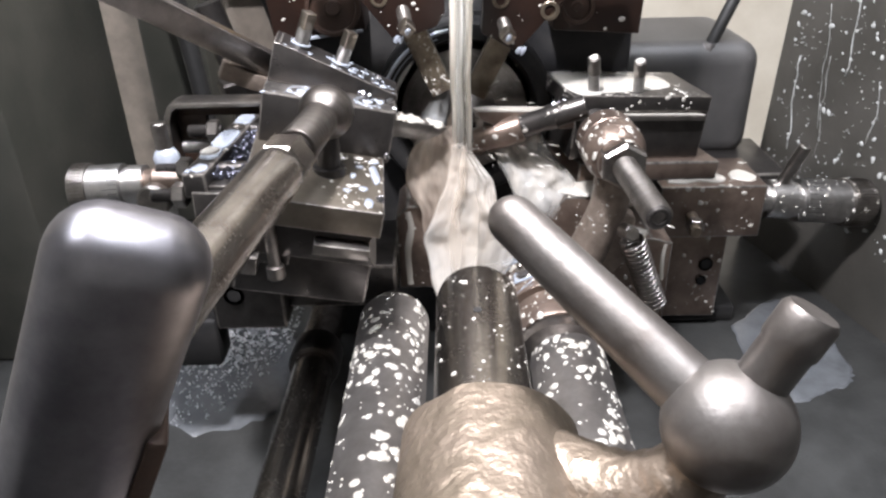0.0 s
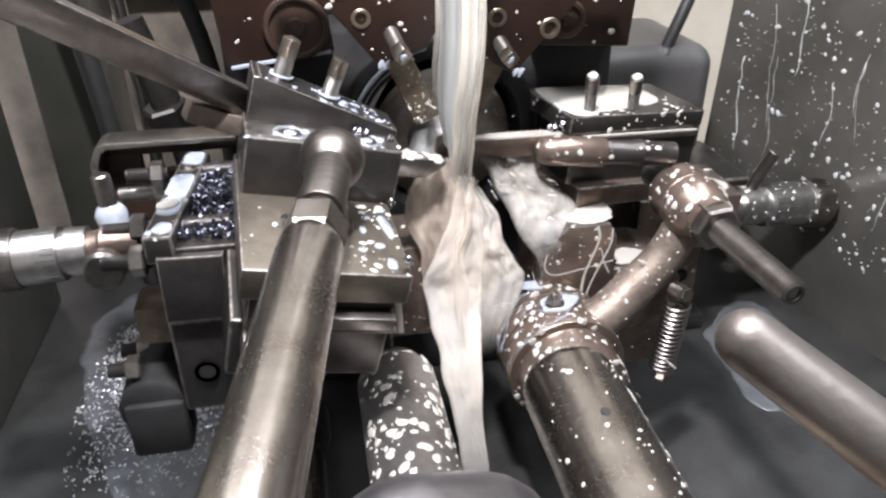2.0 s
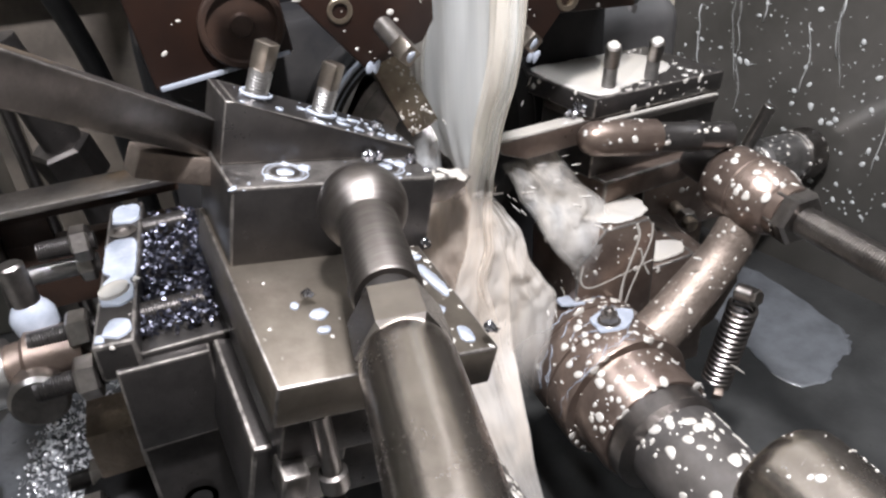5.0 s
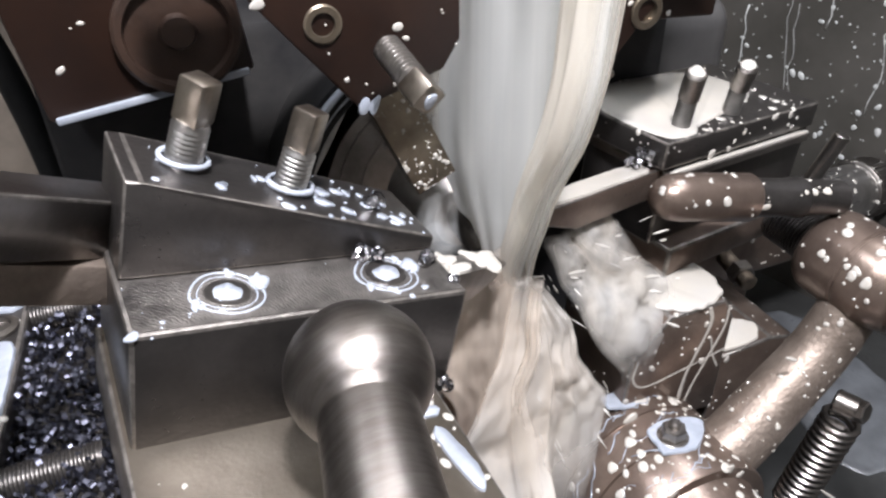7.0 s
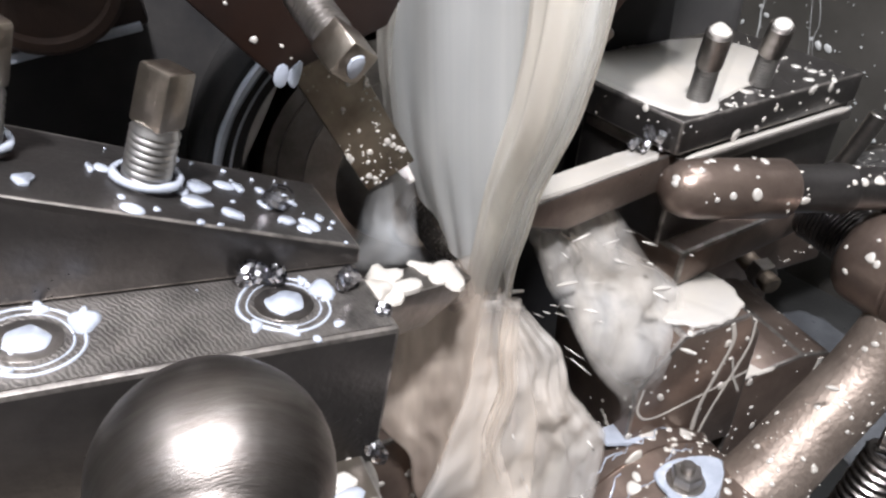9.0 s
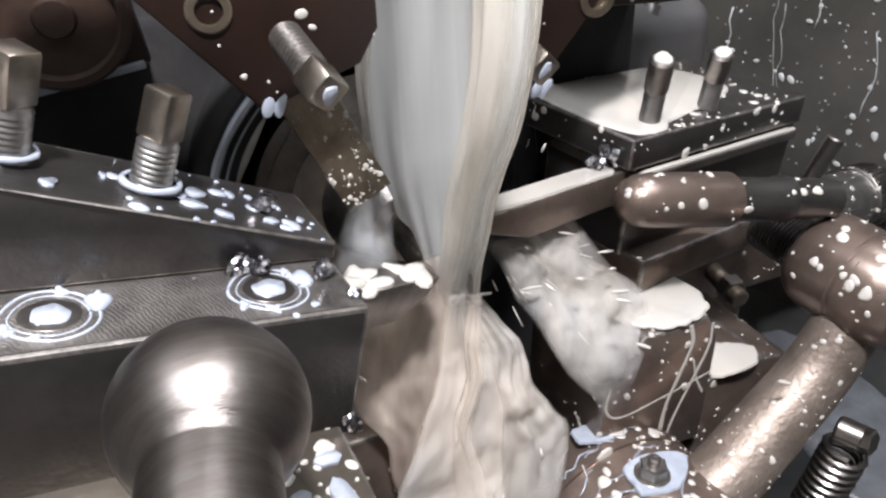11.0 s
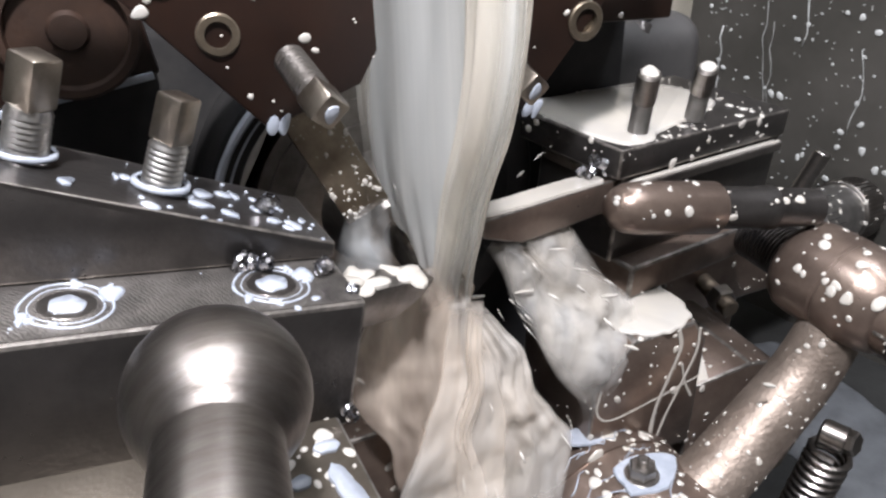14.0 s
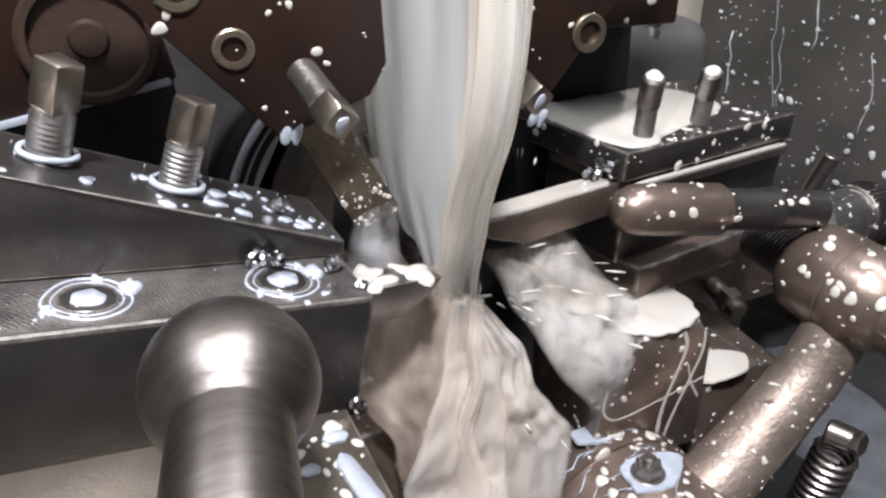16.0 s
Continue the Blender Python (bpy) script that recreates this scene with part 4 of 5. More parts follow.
def rear_cover():
    g = thing("rear_cover", (160, 150, -60), "black sheet cover with rounded corners", "cover")
    t = box((80, 274), (195, 330), (-100, 8), bevel=20, seg=6)
    part("cover_shell", t, COVER, g)
    part("cover_foot", box((215, 290), (140, 230), (-104, -92), bevel=2), DARK, g)
    s = part("control_lever", rod((226, 210, -4), (262, 222, 78), 5.4, 1), RUBBER, g, "black control lever")
    part("lever_socket", lathe((222, 208, -14), (230, 212, 6), [(0, 12), (14, 11), (20, 8)], 24), DARK, s)


rear_cover()


def dial_knob(name, a, b, r, base, label, seed):
    g = thing(name, base, label, "micrometer knob")
    a, b = Vector(a), Vector(b)
    d = (b - a).normalized()
    n = (b - a).length
    part("barrel", lathe(a, b, [(0, r * 0.62), (n * 0.1, r * 0.62), (n * 0.1, r * 0.86), (n * 0.3, r * 0.9), (n * 0.31, r * 0.8), (n * 0.36, r * 0.8), (n * 0.37, r), (n * 0.78, r)], 44), ZINC, g, "bright graduated barrel")
    t = lathe(a, b, [(n * 0.77, r * 1.0), (n * 0.78, r * 1.1), (n * 0.98, r * 1.1), (n, r), (n, r * 0.55), (n - 3, r * 0.5), (n - 3, 0)], 44)
    thimble = part("knurled_rim", t, GROUND, g, "knurled rim")
    f = frame_of(a, d.orthogonal(), d)
    t = bmesh.new()
    for k in range(44):
        q = 2 * math.pi * k / 44
        box((r * 1.08, r * 1.14), (-0.45, 0.45), (n * 0.80, n * 0.97), f @ Matrix.Rotation(q, 4, "Z"), 0, t)
    part("knurling", t, GROUND, g, kind="stuff")
    t = bmesh.new()
    for k in range(30):
        q = 2 * math.pi * k / 30
        box((r * 0.995, r * 1.012), (-0.18, 0.18), (n * 0.38, n * (0.50 if k % 5 else 0.56)), f @ Matrix.Rotation(q, 4, "Z"), 0, t)
    part("scale_marks", t, INK, g, "engraved scale marks", "stuff")
    return g, thimble


def left_carriage():
    g = thing("left_carriage", (-148, -10, -120), "black slide carriage with bolts and stop plates", "carriage")
    part("carriage_body", box((-166, -118), (-44, 60), (-120, -58), bevel=2), DARK, g)
    part("front_block", box((-163, -130), (-49, -10), (-60, -21), frame_of((0, 0, 0), (1, 0, -0.03), (0.03, 0, 1)), 1.0), DARK, g, "black block with worn edges")
    part("brass_tag", box((-186, -166), (-28, -4), (-82, -58), bevel=1), CAST, g, "corroded square end")
    part("cross_beam", box((-166, -44), (-30, 40), (-112, -80), bevel=2), DARK, g, "black cross beam")
    t = lathe((-150, -46, -92), (-150, -40, -92), [(0, 7), (0, 4.5), (5, 4.2), (5, 0)], 28)
    part("sunk_hole", t, BLACK, g)
    part("round_foot", lathe((-184, -42, -118), (-184, 10, -118), [(0, 17), (1.5, 19), (50, 19), (52, 17)], 36), BLACK, g, "black rounded foot")
    part("foot_cap", box((-200, -166), (-46, -20), (-150, -112), bevel=4), BLACK, g)
    for k, (y, z) in enumerate(((-30, -96), (0, -104))):
        s = part("clamp_screw", threaded((-196, y, z), (-206, y, z), 4.4, 1.0, 0.28), DARK, g, "clamp screw")
        part("screw_head", hexagon((-188, y, z), (-196, y, z), 8), GROUND, s)
    pin = part("stop_pin", rod((-108.5, -58.0, -36.1), (-108.6, -60.0, -66.5), 3.6, 0.6, 20), STEEL, g, "bright stop pin under the slide")
    # stop plate with coolant and its two stop screws
    f = frame_of((-169, -46, -11), (0.999, 0, 0), (0.05, 0, 1)) @ Matrix.Rotation(radians(-4.5), 4, "Z")
    strip = part("stop_plate", box((0, 15), (0, 114), (-10, 6), f, 1.5), DARK, g, "black stop plate with white coolant")
    t = bmesh.new()
    top = f @ Matrix.Translation((7.5, 0, 6))
    puddle(top, [(-6.5, 30), (-4, 25), (2, 24), (6, 28), (6.3, 36), (4.6, 41), (6.4, 46), (6.6, 58), (6, 74), (1, 77), (-6, 75), (-6.6, 60), (-6.2, 50), (-3.4, 46), (-5.6, 41)], 1.1, t, 5)
    puddle(top, [(-5, 94), (0, 92), (6, 94), (6, 108), (0, 110), (-5, 108)], 1.0, t, 8)
    puddle(top, [(-4, 5), (2, 3), (6, 6), (5, 13), (0, 15), (-3, 11)], 0.9, t, 11)
    puddle(top, [(-6.2, 2), (-3.5, 1.5), (-3, 5), (-5.6, 7)], 0.7, t, 12)
    part("coolant_pool", t, BLUEMILK, g, "pools of white coolant", "stuff")
    t = bmesh.new()
    blob(t, f @ Vector((6.5, 34, 7)), f.to_3x3() @ Vector((0, 0, 1)), 6.4, 5.6, 2.6, 0.0, 20, 0.05, random.Random(3))
    part("foam_drop", t, MILK, g, "round cream-white coolant drop")
    part("plate_washer", lathe(f @ Vector((7.5, 84, 5)), f @ Vector((7.5, 84, 9)), [(0, 6), (2, 6), (2.4, 4), (1.2, 3.4), (1.2, 0)], 28), GROUND, g)
    for y, z in ((-22, -12), (46, -10), (-38, -22)):
        s = part("stop_screw", threaded((-168, y, z), (-192, y, z), 4.4, 1.0, 0.28), DARK, g, "long stop screw with lock nut")
        part("lock_nut", hexagon((-170, y, z), (-178, y, z), 8.4), GROUND, s)
        part("screw_end", threaded((-156, y, z), (-128, y, z), 5, 1.0, 0.28), DARK, s)
    part("chip_bed", box((-156, -120), (-44, 64), (-22, -14), bevel=1), DARK, g)
    t = bmesh.new()
    for _ in range(900):
        p = Vector((rng.uniform(-152, -124), rng.uniform(-38, 60), -13 + 5 * rng.random()))
        curl(t, p, rng.uniform(0.8, 2.0), rng.uniform(0.4, 0.8), 0.6, rng.uniform(0.8, 1.6), (rng.uniform(-1, 1), rng.uniform(-1, 1), rng.uniform(-0.2, 1)), rng)
    part("chip_heap", t, DARKCHIPS, g, "wet heap of dark chips", "stuff")
    spatter(g, [strip], 1.5, 2.0, 91, least=0.5)
    # rust brown bracket with a slot
    t = prism([(-216, -8), (-211, 3), (-206, 5), (-128, 5), (-128, 2), (-205, 2), (-209, -1), (-212, -9), (-212, -50), (-216, -50)], 62, 84, I4, 0.5)
    part("slotted_bracket", t, GROUND, g, "pale worn rim of the bracket")
    t = box((-212, -128), (80, 88), (-60, -22), bevel=1)
    box((-212, -128), (80, 88), (-10, 2), bevel=1, bm=t)
    box((-212, -190), (80.5, 87.5), (-23, -9), bevel=0.5, bm=t)
    part("bracket_back", t, RUST, g, "rust brown slotted bracket plate")
    s = part("stop_screw", threaded((-170, 52, -24), (-200, 52, -24), 4.5, 1.0, 0.28), ZINC, g, "bright stop screw")
    part("lock_nut", hexagon((-172, 52, -24), (-179, 52, -24), 8), GROUND, s)


left_carriage()
left_knob, _ = dial_knob("left_micrometer_knob", (-196, -20, -22), (-247, -22, -24), 14.5, (-200, -20, -40), "bright graduated micrometer knob with knurled rim", 1)


def knob_bracket():
    g = left_knob
    part("cross_body", lathe((-160, -20, -22), (-204, -20, -22), [(0, 7), (14, 7), (15, 12), (34, 12.5), (36, 10), (44, 9)], 32), BROWN, g, "brown cross body")
    part("cross_sleeve", rod((-192, -40, -26), (-192, 6, -30), 10.5, 1.5), GROUND, g)
    s = part("clamp_pin", rod((-190, -8, -16), (-192, -6, 14), 5, 1), GROUND, g, "upright clamping pin")
    part("pin_collar", lathe((-190, -8, -14), (-192, -6, 6), [(0, 8), (6, 8.5), (9, 7), (11, 5.4)], 28), BLUEMILK, s, "collar coated with coolant")


knob_bracket()


def numeral():
    data = bpy.data.curves.new("numeral", "FONT")
    data.body, data.size, data.extrude = "5", 0.0062, 0.0001
    data.materials.append(INK)
    ob = new("numeral", data)
    ob.parent = left_knob
    f = frame_of((-217.5, -34.6, -23.6), (0, 0.25, 0.97), (0, -0.97, 0.25))
    f.translation = (f.translation - ORIGIN[left_knob]) / 1000
    ob.matrix_local = f


numeral()


def right_carriage():
    g = thing("right_carriage", (200, 110, -222), "brown slide carriage spotted with coolant", "carriage")
    top = part("carriage_top", box((164, 250), (88, 150), (-126, -80), bevel=1.4), BROWN, g)
    low = part("carriage_lower", box((156, 228), (96, 160), (-210, -126), bevel=1.4), BROWN, g)
    part("carriage_foot", box((120, 250), (104, 180), (-222, -206), bevel=3), BLACK, g)
    for x, z, r in ((213, -156, 6.2), (211, -172, 4.6)):
        part("bolt_hole", lathe((x, 94.4, z), (x, 103, z), [(0, r), (0, r * 0.7), (4, r * 0.65), (4, 0)], 24), BLACK, g)
    s = part("side_stud", rod((192, 90, -106), (188, 62, -108), 5.0, 0.9, 18), CAST, g, "short copper-coloured stud")
    part("stud_nut", hexagon((190.5, 76, -107), (189.5, 68, -107.5), 7.4), GROUND, s)
    part("rear_stud", rod((270, 108, -86), (280, 102, -52), 4.8, 0.8, 18), GROUND, g)
    t = bmesh.new()
    f = frame_of((167, 91, -80), (1, 0, 0), (0, 0, 1))
    puddle(f, [(4, 6), (18, 3), (30, 8), (44, 4), (54, 14), (44, 28), (26, 24), (10, 30)], 0.9, t, 12)
    puddle(f, [(58, 12), (72, 6), (80, 16), (70, 30), (60, 24)], 0.9, t, 13)
    part("coolant_pool", t, MILK, g, "white coolant pools")
    spatter(g, [top, low], 1.3, 2.2, 101, least=0.1)


right_carriage()
right_knob, right_rim = dial_knob("right_micrometer_knob", (246, 104, -98), (352, 124, -114), 18.5, (250, 106, -116), "wet graduated micrometer knob spotted with coolant", 2)
spatter(right_knob, [right_rim, right_knob.children[0]], 2.2, 1.9, 111, least=0.1)


def lead_shaft():
    g = thing("lead_shaft", (-100, -200, -150), "dark round shaft beside the guide rod", "shaft")
    part("shaft", rod((-105, 40, -160), (-98, -640, -113), 14, 1, 40), STEEL, g, "oiled round shaft")
    part("shaft_collar", lathe((-104.4, -20, -155.9), (-104.1, -44, -154.2), [(0, 14.2), (0, 18), (22, 18), (24, 17), (24, 14.2)], 36), DARK, g)


lead_shaft()


def chip_pile():
    g = thing("chip_pile", (-200, 60, -222), "wet metal chips strewn over the coolant film in the tray", "chips", kind="stuff")
    t = bmesh.new()
    puddle(frame_of((0, 0, -221.6), (1, 0, 0), (0, 0, 1)), [(-292, 210), (-262, 262), (-214, 240), (-178, 150), (-138, 60), (-128, 10), (-170, -30), (-222, -24), (-262, 60), (-288, 140)], 1.2, t, 21, wob=8)
    part("film", t, WETGREY, g, "bluish grey coolant film")
    t = bmesh.new()
    for k in range(4200):
        a, q = rng.uniform(0, 6.3), rng.random() ** (0.5 if k % 3 else 1.2)
        x, y = -214 + 66 * q * math.cos(a) + 0.15 * q * math.sin(a) * 60, 100 + 130 * q * math.sin(a)
        near = max(math.exp(-((x + 205) ** 2 + (y - 90) ** 2) / 2600), math.exp(-((x + 250) ** 2 + (y - 165) ** 2) / 2600))
        if rng.random() > 0.22 + 1.2 * near:
            continue
        r = rng.uniform(0.5, 1.3) + 1.3 * near * rng.random()
        curl(t, (x, y, -220 + 13 * near * rng.random()), r, rng.uniform(0.35, 0.8), 0.8, r * rng.uniform(0.6, 1.2), (rng.uniform(-1, 1), rng.uniform(-1, 1), rng.uniform(-1, 1)), rng)
    part("chips", t, CHIPS, g, kind="stuff")


chip_pile()


def background():
    # stays, hoses and boxes behind the left slide
    for k, (pts, r, nm, lab, mat) in enumerate((
            ([(-150, 250, -200), (-158, 240, 0), (-190, 230, 120), (-230, 230, 260)], 7, "hose", "black hose behind the slide", RUBBER),
            ([(-170, 170, -200), (-172, 160, -60), (-186, 150, 20), (-196, 148, 60)], 11, "threaded_stay", "dark steel stay with a collar nut", DARK),
            ([(-250, 280, -220), (-262, 280, 0), (-300, 280, 300)], 9, "hose", "dark hose bundle by the column", RUBBER),
            ([(-225, 300, -220), (-232, 300, 40), (-250, 300, 300)], 6, "hose", "thin grey rubber hose", GUN))):
        g = thing(nm, pts[0], lab, "hose" if nm == "hose" else "stay")
        part("run", tube(bezier(pts, 10), r, 14), mat, g)
        if nm == "threaded_stay":
            part("collar_nut", hexagon((-178, 156, -26), (-184, 152, 0), 17), GUN, g)
    # tall brown body added to darken the wall behind the left slide
    g = thing("tool_cabinet", (-260, 560, -1000), "brown cabinet added as a dark backdrop by the rear wall", "cabinet")
    part("cabinet_body", box((-520, -112), (545, 610), (-1000, 420), bevel=4), RUST, g)
    part("cabinet_door", box((-510, -122), (537, 545), (-980, 410), bevel=2), material("grey_brown_paint", (0.27, 0.23, 0.19), 0.5, 0.0, (0.10, 0.085, 0.07), 9), g)
    part("shelf", box((-300, -112), (470, 537), (32, 40), bevel=1.5), RUST, g)
    g = thing("bottle", (-165, 505, 40), "yellow plastic bottle on the cabinet", "bottle")
    part("bottle_body", lathe((-165, 505, 40), (-165, 505, 200), [(0, 26), (4, 28), (90, 28), (110, 12), (130, 12)], 28), YELLOW, g)


background()


# ---------- coolant ----------
def sheet_mesh(edge_a, edge_b, thick, nz, ny, seed, wob=1.2, roll=0.0, ragged=0.0, soft_ends=0.0, soft_edge=0.6):
    """A closed sheet between two edges, rounded in section, rolled into strands and rippled."""
    A, B = bezier(edge_a, nz), bezier(edge_b, nz)
    t = bmesh.new()
    thin = t.verts.layers.float.new("thin")
    rings = []
    for k, (a, b) in enumerate(zip(A, B)):
        fade = min(1.0, 0.25 + soft_ends * min(k, len(A) - 1 - k) / len(A)) if soft_ends else 1.0
        mid, half = (a + b) / 2, (b - a) / 2
        side = half.cross(Vector((0, 0.3, 1))).normalized()
        ring = []
        for j in range(ny):
            q = 2 * math.pi * j / ny
            c, sgn = math.cos(q), math.copysign(1, math.sin(q))
            p = mid + half * c + side * thick * sgn * abs(math.sin(q)) ** 0.6
            w = noise.noise(Vector((c * 3.1 + seed, p.z * 0.010, sgn))) * wob + noise.noise(Vector((c * 4.0, p.z * 0.016, seed + sgn))) * roll
            w += noise.fractal(p * 0.06 + Vector((seed, 0, 0)), 1.0, 2.0, 4) * ragged
            e = noise.noise(Vector((seed, sgn * 0 + (1 if c > 0 else 5), p.z * 0.05))) * (wob + ragged * 1.5)
            v = t.verts.new(p + side * w * (0.25 + 0.75 * abs(math.sin(q))) + half.normalized() * e)
            v[thin] = fade * min(1.0, (len(A) - 1 - k) / 30) * min(1.0, (abs(math.sin(q)) / soft_edge) ** 1.3)
            ring.append(v)
        rings.append(ring)
    for p, n in zip(rings, rings[1:]):
        for k in range(ny):
            j = (k + 1) % ny
            t.faces.new((p[k], p[j], n[j], n[k]))
    t.faces.new(rings[0])
    t.faces.new(rings[-1])
    return t


def coolant_stream():
    g = thing("coolant_stream", (3, 10, 60), "flat falling stream of milky coolant", "coolant")
    front = [(2, -46, 230), (2, -44, 130), (3, -40, 85), (3, -34, 60), (3, -24, 40), (4, -13, 18), (4, -5, -4), (5, -2, -22)]
    rear = [(2, 46, 230), (2, 50, 130), (3, 57, 70), (3, 68, 38), (3, 64, 8), (4, 44, -9), (4, 20, -20), (5, 5, -30)]
    t = sheet_mesh(front, rear, 4.6, 14, 120, 1.0, 1.2, 0.5, 0.0, 0.0, 0.16)
    part("main_sheet", t, STREAM, g, "broad milky sheet", sharp=180)
    t = sheet_mesh([Vector(p) + Vector((-2, -1, 0)) for p in front], [Vector(p) + Vector((-2, 17 - 1.4 * k, 0)) for k, p in enumerate(front)], 6.0, 14, 60, 7.0, 1.0, 0.5, 0.0, 0.0, 0.6)
    part("front_strand", t, EDGEFLOW, g, "cream strand along the front edge", sharp=180)
    t = sheet_mesh([Vector(p) + Vector((-1, -13, 0)) for p in rear[:5]], rear[:5], 5.4, 14, 60, 11.0, 1.0, 0.5, 0.0, 0.0, 0.7)
    part("rear_strand", t, EDGEFLOW, g, "cream strand along the rear edge", sharp=180)
    return g


stream_thing = coolant_stream()


def lower_flow():
    g = thing("coolant_cascade", (0, -20, -70), "creamy coolant running down below the work", "coolant")
    t = sheet_mesh([(-20, -3, 6), (-32, -5, -12), (-33, -6, -30), (-25, -8, -58), (-18, -10, -88), (-10, -26, -118)], [(0, 1, 6), (2, -3, -14), (1, -6, -32), (-2, -8, -58), (-4, -12, -88), (0, -28, -118)], 1.8, 14, 90, 3.0, 1.2, 0.5, 1.4, 5.0, 0.4)
    part("brown_sheet", t, BROWNFLOW, g, "thin brownish sheet of dirty coolant", sharp=180)
    t = sheet_mesh([(-3, -5, -4), (-8, -8, -30), (-20, -11, -62), (-22, -13, -86), (-15, -28, -118), (-7, -54, -162), (-1, -92, -218)], [(5, -4, -4), (12, -7, -34), (15, -9, -62), (14, -12, -86), (12, -28, -114), (10, -54, -160), (14, -92, -218)], 2.0, 14, 90, 9.0, 1.3, 0.5, 1.6, 5.0, 0.4)
    part("cascade", t, SHEETFLOW, g, "broad creamy cascade", sharp=180)
    t = sheet_mesh([(4, -4, -8), (8, -7, -34), (10, -9, -62), (10, -12, -86), (8, -30, -118)], [(12, -2, -12), (24, -4, -36), (36, -5, -62), (43, -7, -82), (18, -30, -116)], 1.6, 14, 80, 21.0, 1.4, 0.5, 2.4, 5.0, 0.6)
    part("grey_sheet", t, SHEETFLOW, g, "pale ragged sheet of coolant", sharp=180)
    t = sheet_mesh([(2, -9, -4), (-1, -12, -30), (-6, -16, -62), (-6, -40, -110)], [(7, -8, -4), (5, -11, -30), (2, -16, -62), (4, -40, -110)], 1.8, 14, 60, 29.0, 1.6, 0.4, 1.0, 5.0, 0.8)
    part("central_strand", t, STRAND, g, "thick creamy strand", sharp=180)
    return g


STRAND = flowing("creamy_strand", (0.86, 0.785, 0.70), (0.64, 0.575, 0.50), 0.4, 1.0, (1, 1, 0.2), 50)
cascade_thing = lower_flow()


def side_films():
    g = thing("coolant_film", (70, 5, -44), "thin white film of coolant over the bearing block", "coolant")
    t = bmesh.new()
    puddle(frame_of((64, -4, -43.4), (1, 0, 0.0), (0, 0, 1)), [(6, 6), (14, 0), (24, -1), (32, 1), (37, 6), (39, 16), (35, 28), (24, 34), (10, 30), (2, 18)], 1.0, t, 17, wob=1.2)
    part("film", t, MILK, g, "cream pool on the block")
    t = bmesh.new()
    puddle(frame_of((104.5, -2, -79.4), (1, 0, 0.05), (-0.05, 0, 1)), [(2, 2), (10, 0.5), (22, 1), (28, 8), (24, 14), (12, 20), (3, 14)], 1.0, t, 23, wob=1.0)
    part("film", t, MILK, g, "cream pool on the lower block")
    t = sheet_mesh([(16, 8, 2), (24, 5, -16), (35, 0, -38), (47, -7, -58), (54, -8, -74)], [(38, 14, -3), (58, 14, -18), (80, 8, -39), (77, -1, -44), (64, -7.5, -60)], 1.2, 14, 90, 13.0, 1.8, 0.5, 3.4, 5.0, 0.8)
    part("side_sheet", t, FILM, g, "bluish sheet splashing off the work", sharp=180)
    t = sheet_mesh([(28, 10, 8), (34, 10, -4), (40, 8, -14), (44, 4, -26)], [(50, 18, 4), (56, 18, -8), (66, 14, -22), (72, 8, -38)], 1.1, 12, 60, 17.0, 1.6, 0.5, 2.4, 4.0, 0.8)
    part("tool_sheet", t, FILM, g, "thin veil falling off the parting tool", sharp=180)
    return g


film_thing = side_films()


def back_veil():
    g = thing("coolant_veil", (-18, 24, 8), "pale veil of coolant falling behind the cutting tool", "coolant")
    t = sheet_mesh([(-20, 26, 14), (-26, 20, 5), (-30, 10, 4), (-28, 2, 6)], [(-6, 28, 16), (-8, 22, 4), (-10, 12, 0), (-10, 4, 4)], 0.7, 12, 60, 37.0, 1.2, 0.4, 1.2, 4.0, 1.0)
    part("veil", t, VEIL, g, sharp=180)


back_veil()


def spray_clump(name, centre, spread, count, seed, sizes, label):
    """Flying drops and short streaks thrown off the work."""
    r = random.Random(seed)
    g = thing(name, centre, label, "spray")
    t = bmesh.new()
    for _ in range(count // 6):
        d = Vector((r.gauss(0, 1), r.gauss(0, 1), r.gauss(0, 0.8)))
        p = Vector(centre) + Vector((d.x * spread[0], d.y * spread[1], d.z * spread[2]))
        out = (p - Vector((4, 5, 5))).normalized()
        n = r.uniform(0.6, 3.6) * sizes
        w = (0.14 + 0.42 * r.random() ** 3) * sizes
        tube([p - out * n, p, p + out * n], [w * 0.4, w, w * 0.5], 6, t)
    part("droplet_cluster", t, SPRAY, g, kind="stuff", sharp=180)
    return g


sprays = [spray_clump("spray_cloud", (26, 0, -8), (12, 9, 12), 90, 201, 1.0, "fine white spray thrown off the work"),
          spray_clump("spray_cloud", (48, 4, -16), (18, 12, 12), 60, 202, 1.1, "streaks of white spray beside the work"),
          spray_clump("spray_cloud", (30, 30, 18), (14, 10, 10), 60, 203, 1.0, "white spray over the parting tool"),
          spray_clump("spray_cloud", (10, -22, -60), (14, 10, 26), 70, 204, 1.1, "drops falling with the cascade")]

fliers = []
for k in range(10):
    g = thing("coolant_drop", (90, -20, -60), "single flying streak of white coolant", "coolant drop", "flying drops")
    r = random.Random(300 + k)
    n, w = r.uniform(1.5, 4), r.uniform(0.5, 0.9)
    base = Vector((90, -20, -60))
    part("streak", tube([base + Vector((-n, 0, n * 0.75)), base, base + Vector((n, 0, -n * 0.75))], [w * 0.5, w, w * 0.6], 7), MILK, g)
    fliers.append(g)


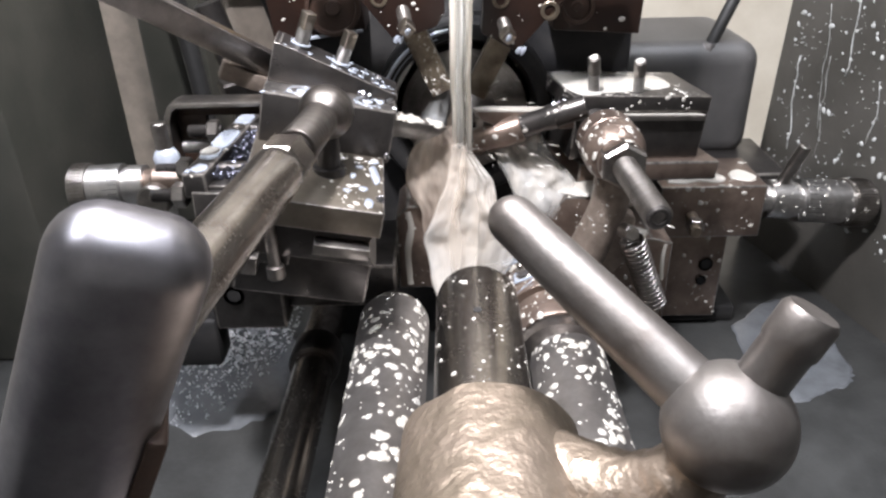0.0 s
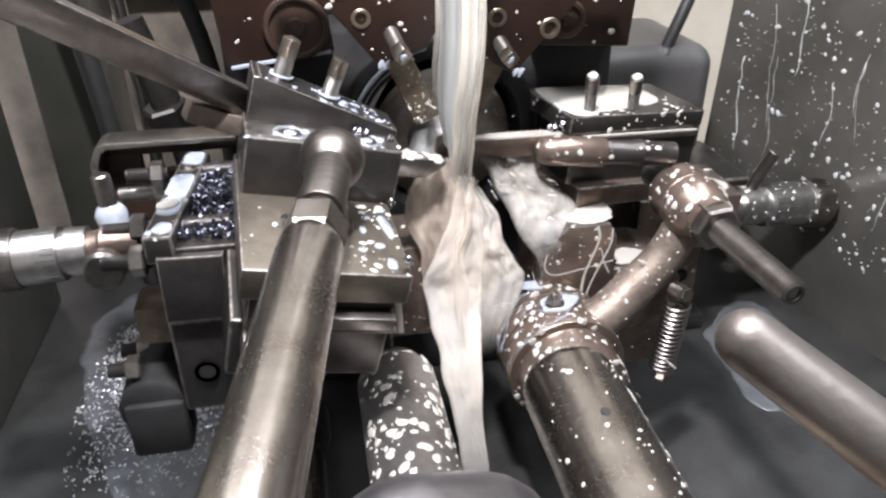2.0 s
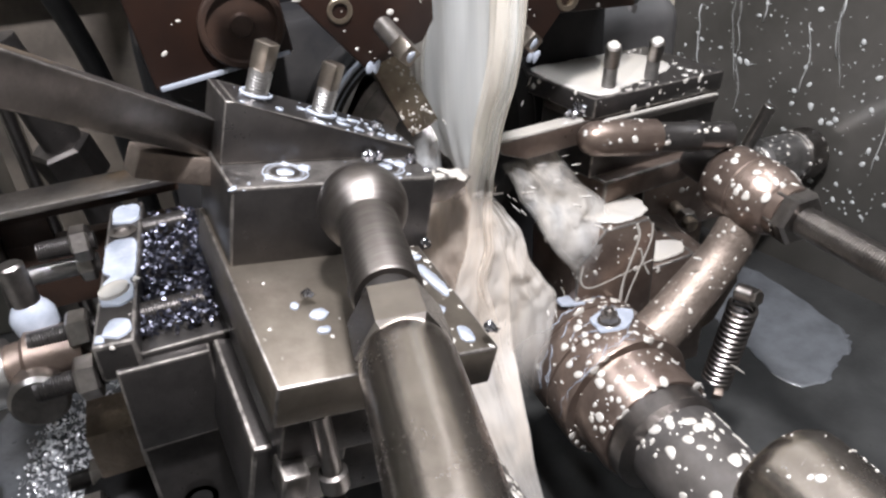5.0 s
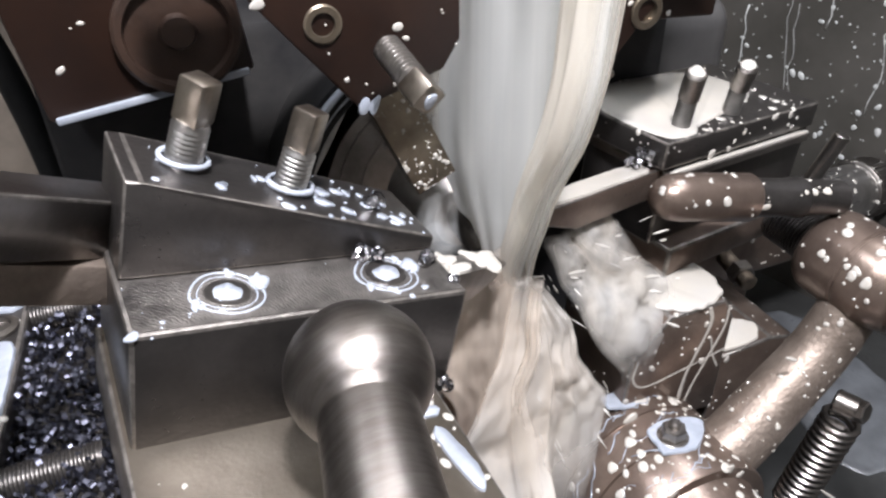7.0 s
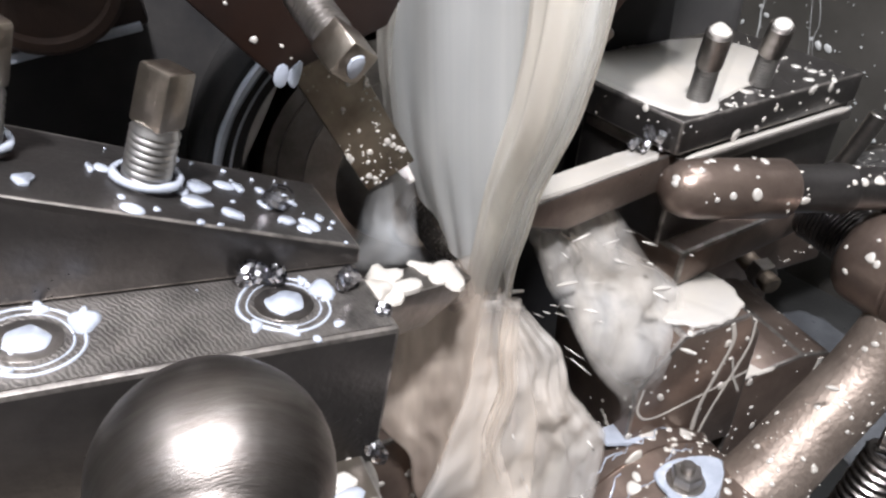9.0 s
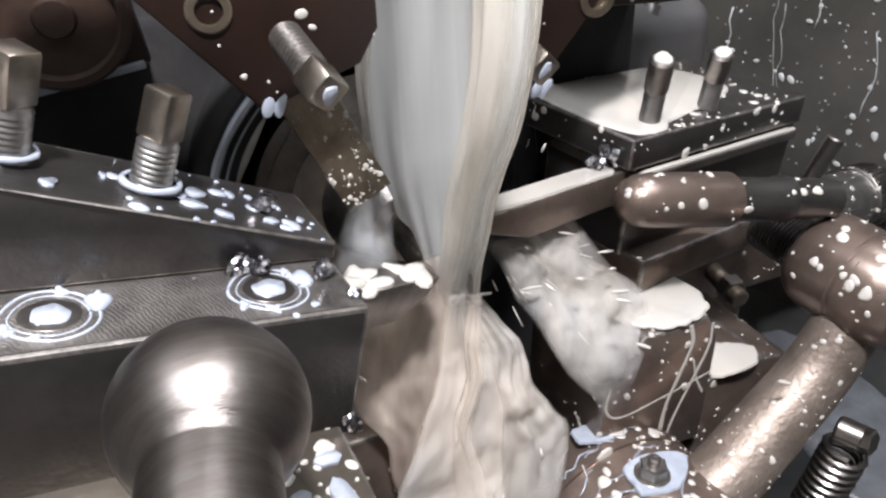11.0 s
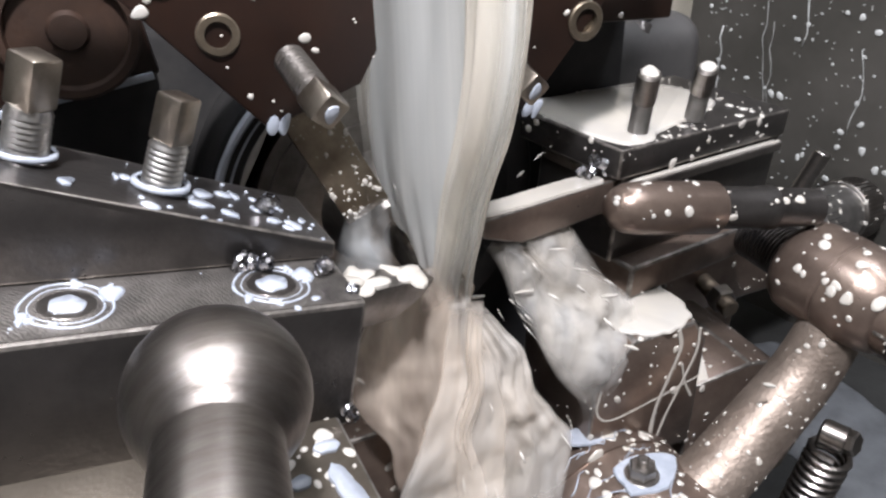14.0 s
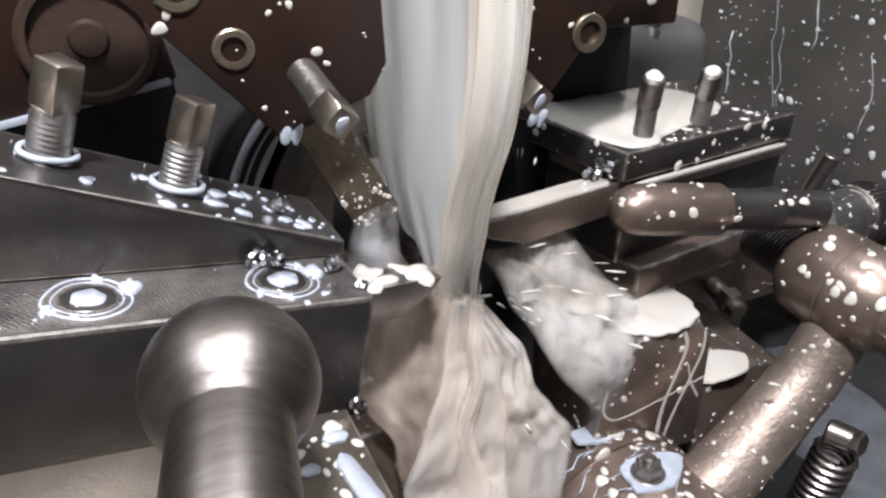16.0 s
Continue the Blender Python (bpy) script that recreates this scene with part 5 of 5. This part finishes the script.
# ---------- what moves ----------
def motions():
    # the arm swings out on its collar in the first second
    rows = []
    for t, a in ((0.0, 30.5), (0.25, 26.5), (0.5, 20.5), (0.75, 14.0), (1.0, 10.5), (1.5, 8.5), (2.0, 6.8), (2.5, 6.2), (3.0, 5.6), (4.2, 3.0), (5.5, 0.8), (7.0, 0.0), (16.0, 0.0)):
        p = V(*AX)
        rows.append((t, pose(p.x, p.y, p.z, 0, -a, 0)))
    walk(arm_thing, rows)
    # both tool plates feed slowly down towards the work
    for g in (plate_l, plate_r):
        p = g.location.copy()
        walk(g, [(t, pose(p.x, p.y, p.z + dz / 1000)) for t, dz in ((0.0, 3.2), (1.0, 3.0), (3.0, 1.8), (5.5, 0.0), (7.0, -0.7), (8.5, -1.8), (11.0, -3.6), (13.5, -5.8), (16.0, -8.3))])
    # the handle gives a little under the feed
    p = handle_thing.location.copy()
    walk(handle_thing, [(t, pose(p.x + dx / 1000, p.y + dy / 1000, p.z + dz / 1000)) for t, dx, dy, dz in ((0.0, 0, 0, 0), (3.0, 0, 0, 0), (5.5, 0.2, 1.2, -1.8), (7.0, 1.0, 1.4, -2.4), (8.5, 2.4, 1.5, -2.2), (11.0, 2.9, 0.5, -2.0), (16.0, 2.9, 0, -2.0))])
    # the spindle turns
    p = spindle_thing.location.copy()
    walk(spindle_thing, [(k * 0.1, pose(p.x, p.y, p.z, 0, (k * 67) % 360, 0)) for k in range(161)])
    # the coolant sways and its spray shifts from moment to moment
    r = random.Random(77)
    for g, sway, turn in ((stream_thing, 0.6, 0.7), (cascade_thing, 1.6, 2.0), (film_thing, 1.6, 2.5)):
        p = g.location.copy()
        walk(g, [(k * 0.2, pose(p.x + r.uniform(-sway, sway) / 1000, p.y + r.uniform(-sway, sway) / 1000, p.z, r.uniform(-turn, turn), r.uniform(-turn, turn), r.uniform(-turn, turn))) for k in range(81)])
    for g in sprays:
        p = g.location.copy()
        walk(g, [(k * 0.1, pose(p.x + r.uniform(-4, 4) / 1000, p.y + r.uniform(-3, 3) / 1000, p.z + r.uniform(-4, 4) / 1000, r.uniform(-25, 25), r.uniform(-25, 25), r.uniform(-25, 25))) for k in range(161)])
    # single streaks fly out of the work to the splash side and fall into the tray, then start again
    for j, g in enumerate(fliers):
        rows, t, k = [], 0.0, j
        vx, vy, vz = r.uniform(280, 520), r.uniform(-260, 60), r.uniform(-60, 160)
        period = 0.5
        while t <= 16.0:
            u = (k * 0.1 + 0.05 * j) % period
            x, y, z = 10 + vx * u, 0 + vy * u, -10 + vz * u - 1400 * u * u
            q = V(x, y, z)
            rows.append((round(t, 2), pose(q.x, q.y, q.z, 0, math.degrees(math.atan2(1200 * u - vz, vx)) - 37, math.degrees(math.atan2(vy, vx)))))
            t, k = t + 0.1, k + 1
        if rows[-1][0] < 16.0:
            rows.append((16.0, rows[-1][1]))
        walk(g, rows)


motions()
